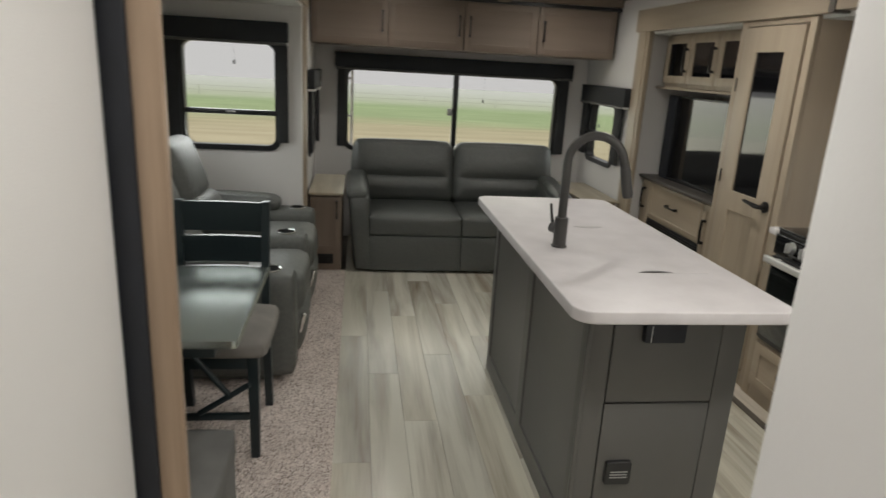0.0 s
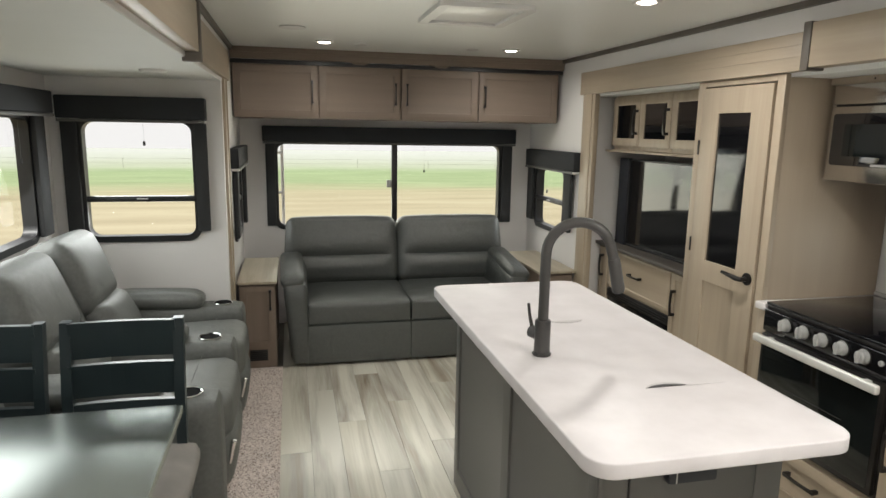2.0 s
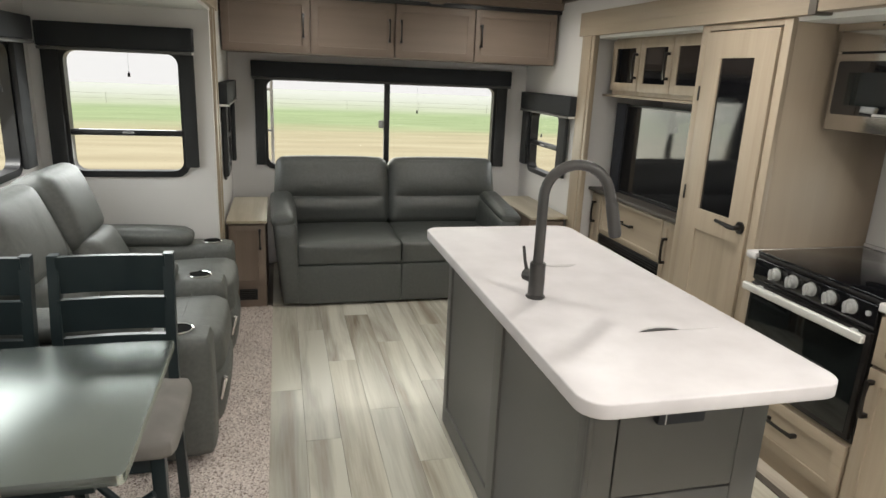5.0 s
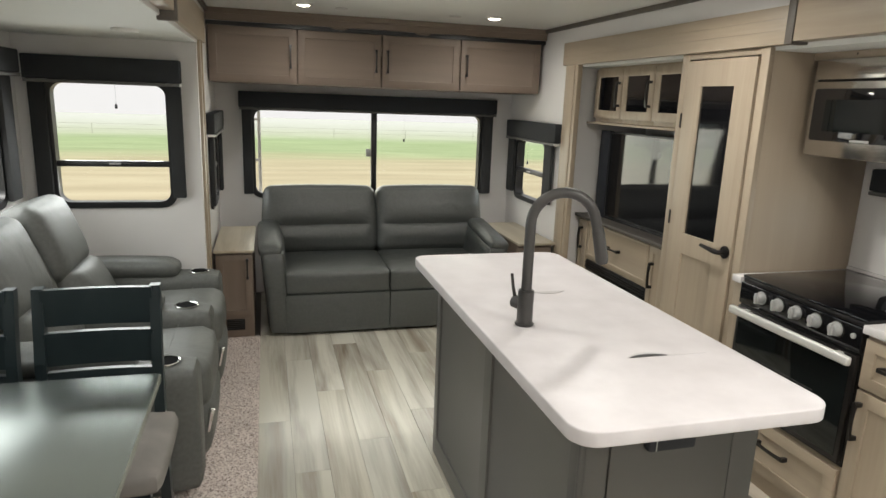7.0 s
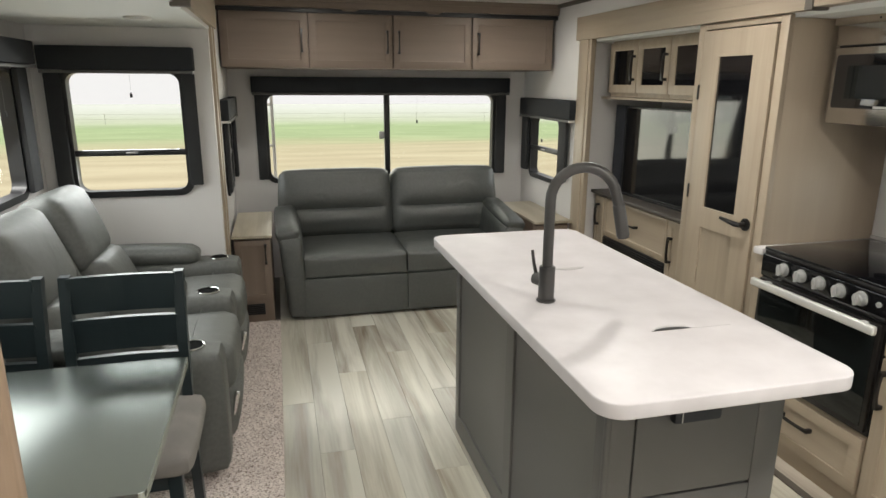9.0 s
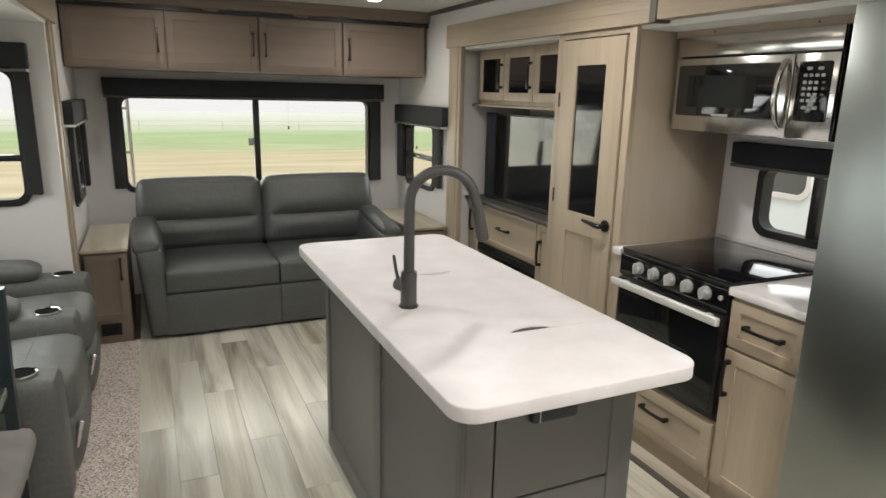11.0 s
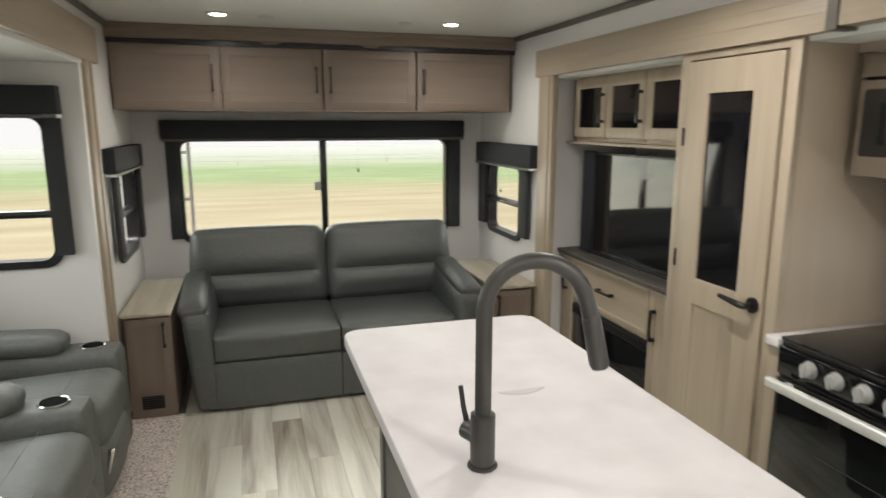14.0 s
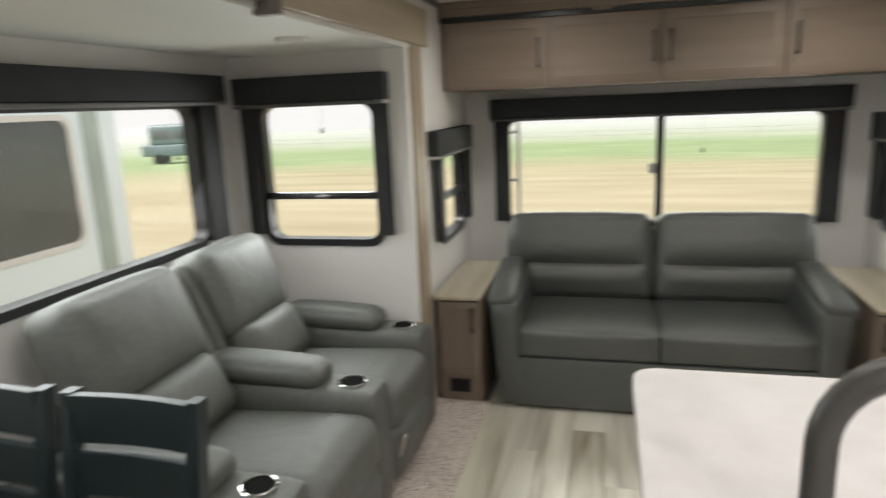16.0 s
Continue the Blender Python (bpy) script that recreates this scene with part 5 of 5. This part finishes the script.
cyl(bm, Matrix.Translation((0.41, 4.93, SH - 0.014)), 0.055, 0.014, 32, 0.062, 0.003)
part("lens", bm, M_LENSOFF, sl)
for x, y in ((1.05, 5.22), (2.19, 5.80), (1.47, 5.80)):
    sp = thing("ceiling_speaker", (x, y, H - 0.006), "flat round white ceiling speaker", "speaker")
    bm = bmesh.new()
    cyl(bm, Matrix.Translation((x, y, H - 0.006)), 0.07 if y < 5.5 else 0.04, 0.006, 32, None, 0.002)
    part("grille", bm, M_WHITEPLASTIC, sp)

rv = thing("roof_vent", (1.84, 4.53, H - 0.02), "white square roof vent frame with a pale lid", "vent")
bm = bmesh.new()
ring(bm, Matrix.Translation((1.84, 4.53, H)) @ pose(0, 0, 0, 180), 0.42, 0.50, 0.03, 0.045, 0.0, 0.020)
part("frame", bm, M_WHITEPLASTIC, rv)
solid("lid", UP, (1.674, 2.006, 4.325, 4.735, H - 0.008, H - 0.001), M_LENSOFF, rv, 0.002, "pale translucent lid")

# ---- outside ----


def land(y):
    """Ground height, falling away behind the trailer to fit the horizon in the camera's view."""
    return -0.95 - 0.032 * y


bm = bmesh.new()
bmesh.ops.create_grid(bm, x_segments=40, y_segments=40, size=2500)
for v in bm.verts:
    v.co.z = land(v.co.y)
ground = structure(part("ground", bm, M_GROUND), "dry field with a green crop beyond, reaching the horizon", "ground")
lad = thing("rear_ladder", (1.0, 7.02, 0.3), "white tubular ladder on the back of the trailer", "ladder")
bm = bmesh.new()
tube(bm, [(0.955, 7.02, -0.2), (0.955, 7.02, 1.9)], 0.013, 12)
part("rail", bm, M_WHITEPLASTIC, lad)
bm = bmesh.new()
tube(bm, [(0.60, 7.02, -0.2), (0.60, 7.02, 1.9)], 0.013, 12)
part("rail", bm, M_WHITEPLASTIC, lad)
for z in (0.4, 0.72, 1.04, 1.36, 1.68):
    bm = bmesh.new()
    tube(bm, [(0.60, 7.02, z), (0.955, 7.02, z)], 0.011, 10)
    part("rung", bm, M_WHITEPLASTIC, lad)


def travel_trailer(at, turn, mat, label, windows):
    """A white box trailer: side, roof, dark windows, wheels; its long side faces local +x."""
    tr = thing("travel_trailer", at, label, "trailer")
    base = Matrix.Translation(at) @ pose(0, 0, 0, 0, 0, turn)
    bm = bmesh.new()
    box(bm, base, -2.4, 0.0, -8.0, 0.0, 0.55, 3.45, 0.07, 4)
    part("body", bm, mat, tr)
    for y0, y1, z0, z1 in windows:
        bm = bmesh.new()
        fm = base @ basis((0, 0, 0), FACE_EAST)
        ring(bm, fm, y1 - y0, z1 - z0, 0.13, 0.05, -0.01, 0.02, (y0 + y1) / 2, (z0 + z1) / 2)
        w = part("window", bm, M_WHITEPLASTIC, tr)
        bm = bmesh.new()
        slab(bm, fm, y1 - y0 - 0.08, z1 - z0 - 0.08, 0.10, -0.01, 0.006, 0, (y0 + y1) / 2, (z0 + z1) / 2)
        part("pane", bm, M_TRAILERGLASS, w, "grey tinted glass")
    bm = bmesh.new()
    box(bm, base, -0.004, 0.012, -7.95, -0.05, 1.10, 1.17)
    part("stripe", bm, M_SHADE2, tr)
    # Grey-green strip paints the shading of the trailer's rounded corner.
    solid("corner_shade", base, (-0.004, 0.014, -0.47, -0.27, 0.62, 3.38), M_TRAILERSHADE, tr, 0.004, "grey-green strip painting the shading of the rounded corner")
    for y in (-3.6, -4.6):
        bm = bmesh.new()
        cyl(bm, base @ Matrix.Translation((-0.25, y, 0.36)) @ pose(0, 0, 0, 0, 90), 0.36, 0.22, 28, None, 0.03)
        part("wheel", bm, M_BLACK, tr)
    return tr


M_TRAILER = material("white_trailer_skin", (0.80, 0.89, 0.93), 0.35, 0, 0.8, 0.03)
M_TRAILERSHADE = material("grey_green_corner_shade", (0.40, 0.47, 0.43), 0.5, 0, 2, 0.08)
M_FENCE = material("weathered_fence", (0.27, 0.27, 0.23), 0.8, 0, 2, 0.2)
M_TRAILERGLASS = material("grey_trailer_glass", (0.10, 0.11, 0.11), 0.1, 0, 2, 0.1)
M_PICKUP = material("blue_grey_vehicle_paint", (0.13, 0.18, 0.19), 0.3, 0, 2, 0.1)
travel_trailer((-3.05, 8.06, -1.10), 0, M_TRAILER, "white travel trailer parked beside, with a grey window", ((-1.84, -0.60, 1.55, 2.71), (-4.6, -3.2, 1.8, 2.7), (-7.2, -6.2, 1.8, 2.7)))
travel_trailer((6.6, 1.2, -1.05), 180, M_TRAILER, "white travel trailer parked on the kitchen side", ((-5.75, -4.42, 1.66, 2.75), (-2.4, -1.4, 1.8, 2.7)))

# Placed and enlarged to cover the vehicle's outline in the camera's view.
truck = thing("truck", (-36.0, 55.0, land(55)), "dark blue-grey vehicle in the field, sized to fit the camera's view", "truck")
TM = Matrix.Translation((-36.0, 55.0, land(55))) @ pose(0, 0, 0, 0, 0, 20)
bm = bmesh.new()
box(bm, TM, -3.6, 3.2, -1.15, 1.15, 0.75, 1.75, 0.12, 3)
part("body", bm, M_PICKUP, truck)
bm = bmesh.new()
box(bm, TM, -2.9, 1.4, -1.1, 1.1, 1.70, 3.55, 0.30, 4)
cab_part = part("cab", bm, M_PICKUP, truck)
for x0, x1 in ((-2.5, -1.0), (-0.7, 0.9)):
    solid("side_window", TM, (x0, x1, -1.13, -1.09, 2.25, 3.05), M_TRAILERGLASS, cab_part, 0.02, "pale reflecting side window")
solid("headlight_panel", TM, (0.6, 2.4, -1.18, -1.13, 1.15, 1.62), M_WHITEPLASTIC, truck, 0.02, "white front panel")
for x in (-2.2, 1.9):
    for y in (-1.18, 0.92):
        bm = bmesh.new()
        cyl(bm, TM @ Matrix.Translation((x, y, 0.5)) @ pose(0, 0, 0, -90), 0.5, 0.26, 24, None, 0.04)
        part("wheel", bm, M_BLACK, truck)

# wire fence beyond the crop
fence = thing("field_fence", (0, 92.0, land(92)), "grey wire fence on wooden posts across the field", "fence")
for z in (0.6, 1.2):
    bm = bmesh.new()
    tube(bm, [(-160, 92, land(92) + z), (160, 92, land(92) + z)], 0.014, 5)
    part("wire", bm, M_FENCE, fence)
for k in range(33):
    solid("post", UP, (-160 + 10 * k - 0.02, -160 + 10 * k + 0.02, 91.97, 92.03, land(92), land(92) + 1.3), M_FENCE, fence)

# ---- floor pieces ----
structure(solid("trim_slide_edge", UP, (2.872, 2.905, RN, 5.70, -0.006, 0.006), M_DARKTRIM, None, 0.002), "dark edge strip of the kitchen slide-out floor", "trim")
PW, PL = 0.150, 1.22
mesh_cache = {}


def plank(x0, x1, y0, y1, mat):
    key = (round(x1 - x0, 3), round(y1 - y0, 3), mat.name)
    if key not in mesh_cache:
        b = bmesh.new()
        w, h = (x1 - x0) / 2 - 0.0004, (y1 - y0) / 2 - 0.0004
        e = 0.0008
        lo = [b.verts.new((sx * w, sy * h, -0.005)) for sx, sy in ((-1, -1), (1, -1), (1, 1), (-1, 1))]
        mid = [b.verts.new((sx * w, sy * h, -e)) for sx, sy in ((-1, -1), (1, -1), (1, 1), (-1, 1))]
        hi = [b.verts.new((sx * (w - e), sy * (h - e), 0)) for sx, sy in ((-1, -1), (1, -1), (1, 1), (-1, 1))]
        for p, q in ((lo, mid), (mid, hi)):
            for j in range(4):
                b.faces.new((p[j], p[(j + 1) % 4], q[(j + 1) % 4], q[j]))
        b.faces.new(hi)
        me = bpy.data.meshes.new("plank")
        b.to_mesh(me)
        b.free()
        me.materials.append(mat)
        mesh_cache[key] = me
    ob = new("plank", mesh_cache[key])
    ob.location = ((x0 + x1) / 2, (y0 + y1) / 2, 0)
    ob.parent = floor
    return ob


x = 0.94
col = 0
while x < 2.87:
    x1 = min(x + PW, 2.871)
    y = -1.5 - [0.0, 0.47, 0.92, 0.25, 0.70][col % 5]
    while y < YB:
        y0, y1 = max(y, -1.5), min(y + PL, YB)
        if y1 - y0 > 0.05:
            plank(x, x1, y0, y1, M_PLANK)
        y += PL
    x, col = x1, col + 1
for x, x1 in ((0.58, 0.76), (0.76, 0.94)):
    plank(x, x1, -1.5, 0.4, M_PLANK)
    plank(x, x1, 0.4, 2.36, M_PLANK)
for x, x1, y0, y1 in ((2.906, 3.12, RN, 3.2), (2.906, 3.12, 3.2, 4.4), (2.906, 3.12, 4.4, 5.7)):
    plank(x, x1, y0, y1, M_PLANKX)

# carpet of the left slide-out: a sheet of uneven pile
bm = bmesh.new()
bmesh.ops.create_grid(bm, x_segments=130, y_segments=340, size=0.5)
cr = np.random.RandomState(3)
hs = cr.rand(len(bm.verts))
for v, hgt in zip(bm.verts, hs):
    v.co = Vector((-0.36 + (v.co.x + 0.5) * 1.302, 2.42 + (v.co.y + 0.5) * 3.38, 0.004 + 0.006 * hgt))
    if v.co.x > 0.936:
        v.co.z = -0.004
structure(part("carpet", bm, M_CARPET, None, "", False), "speckled taupe carpet on the slide-out floor", "carpet")
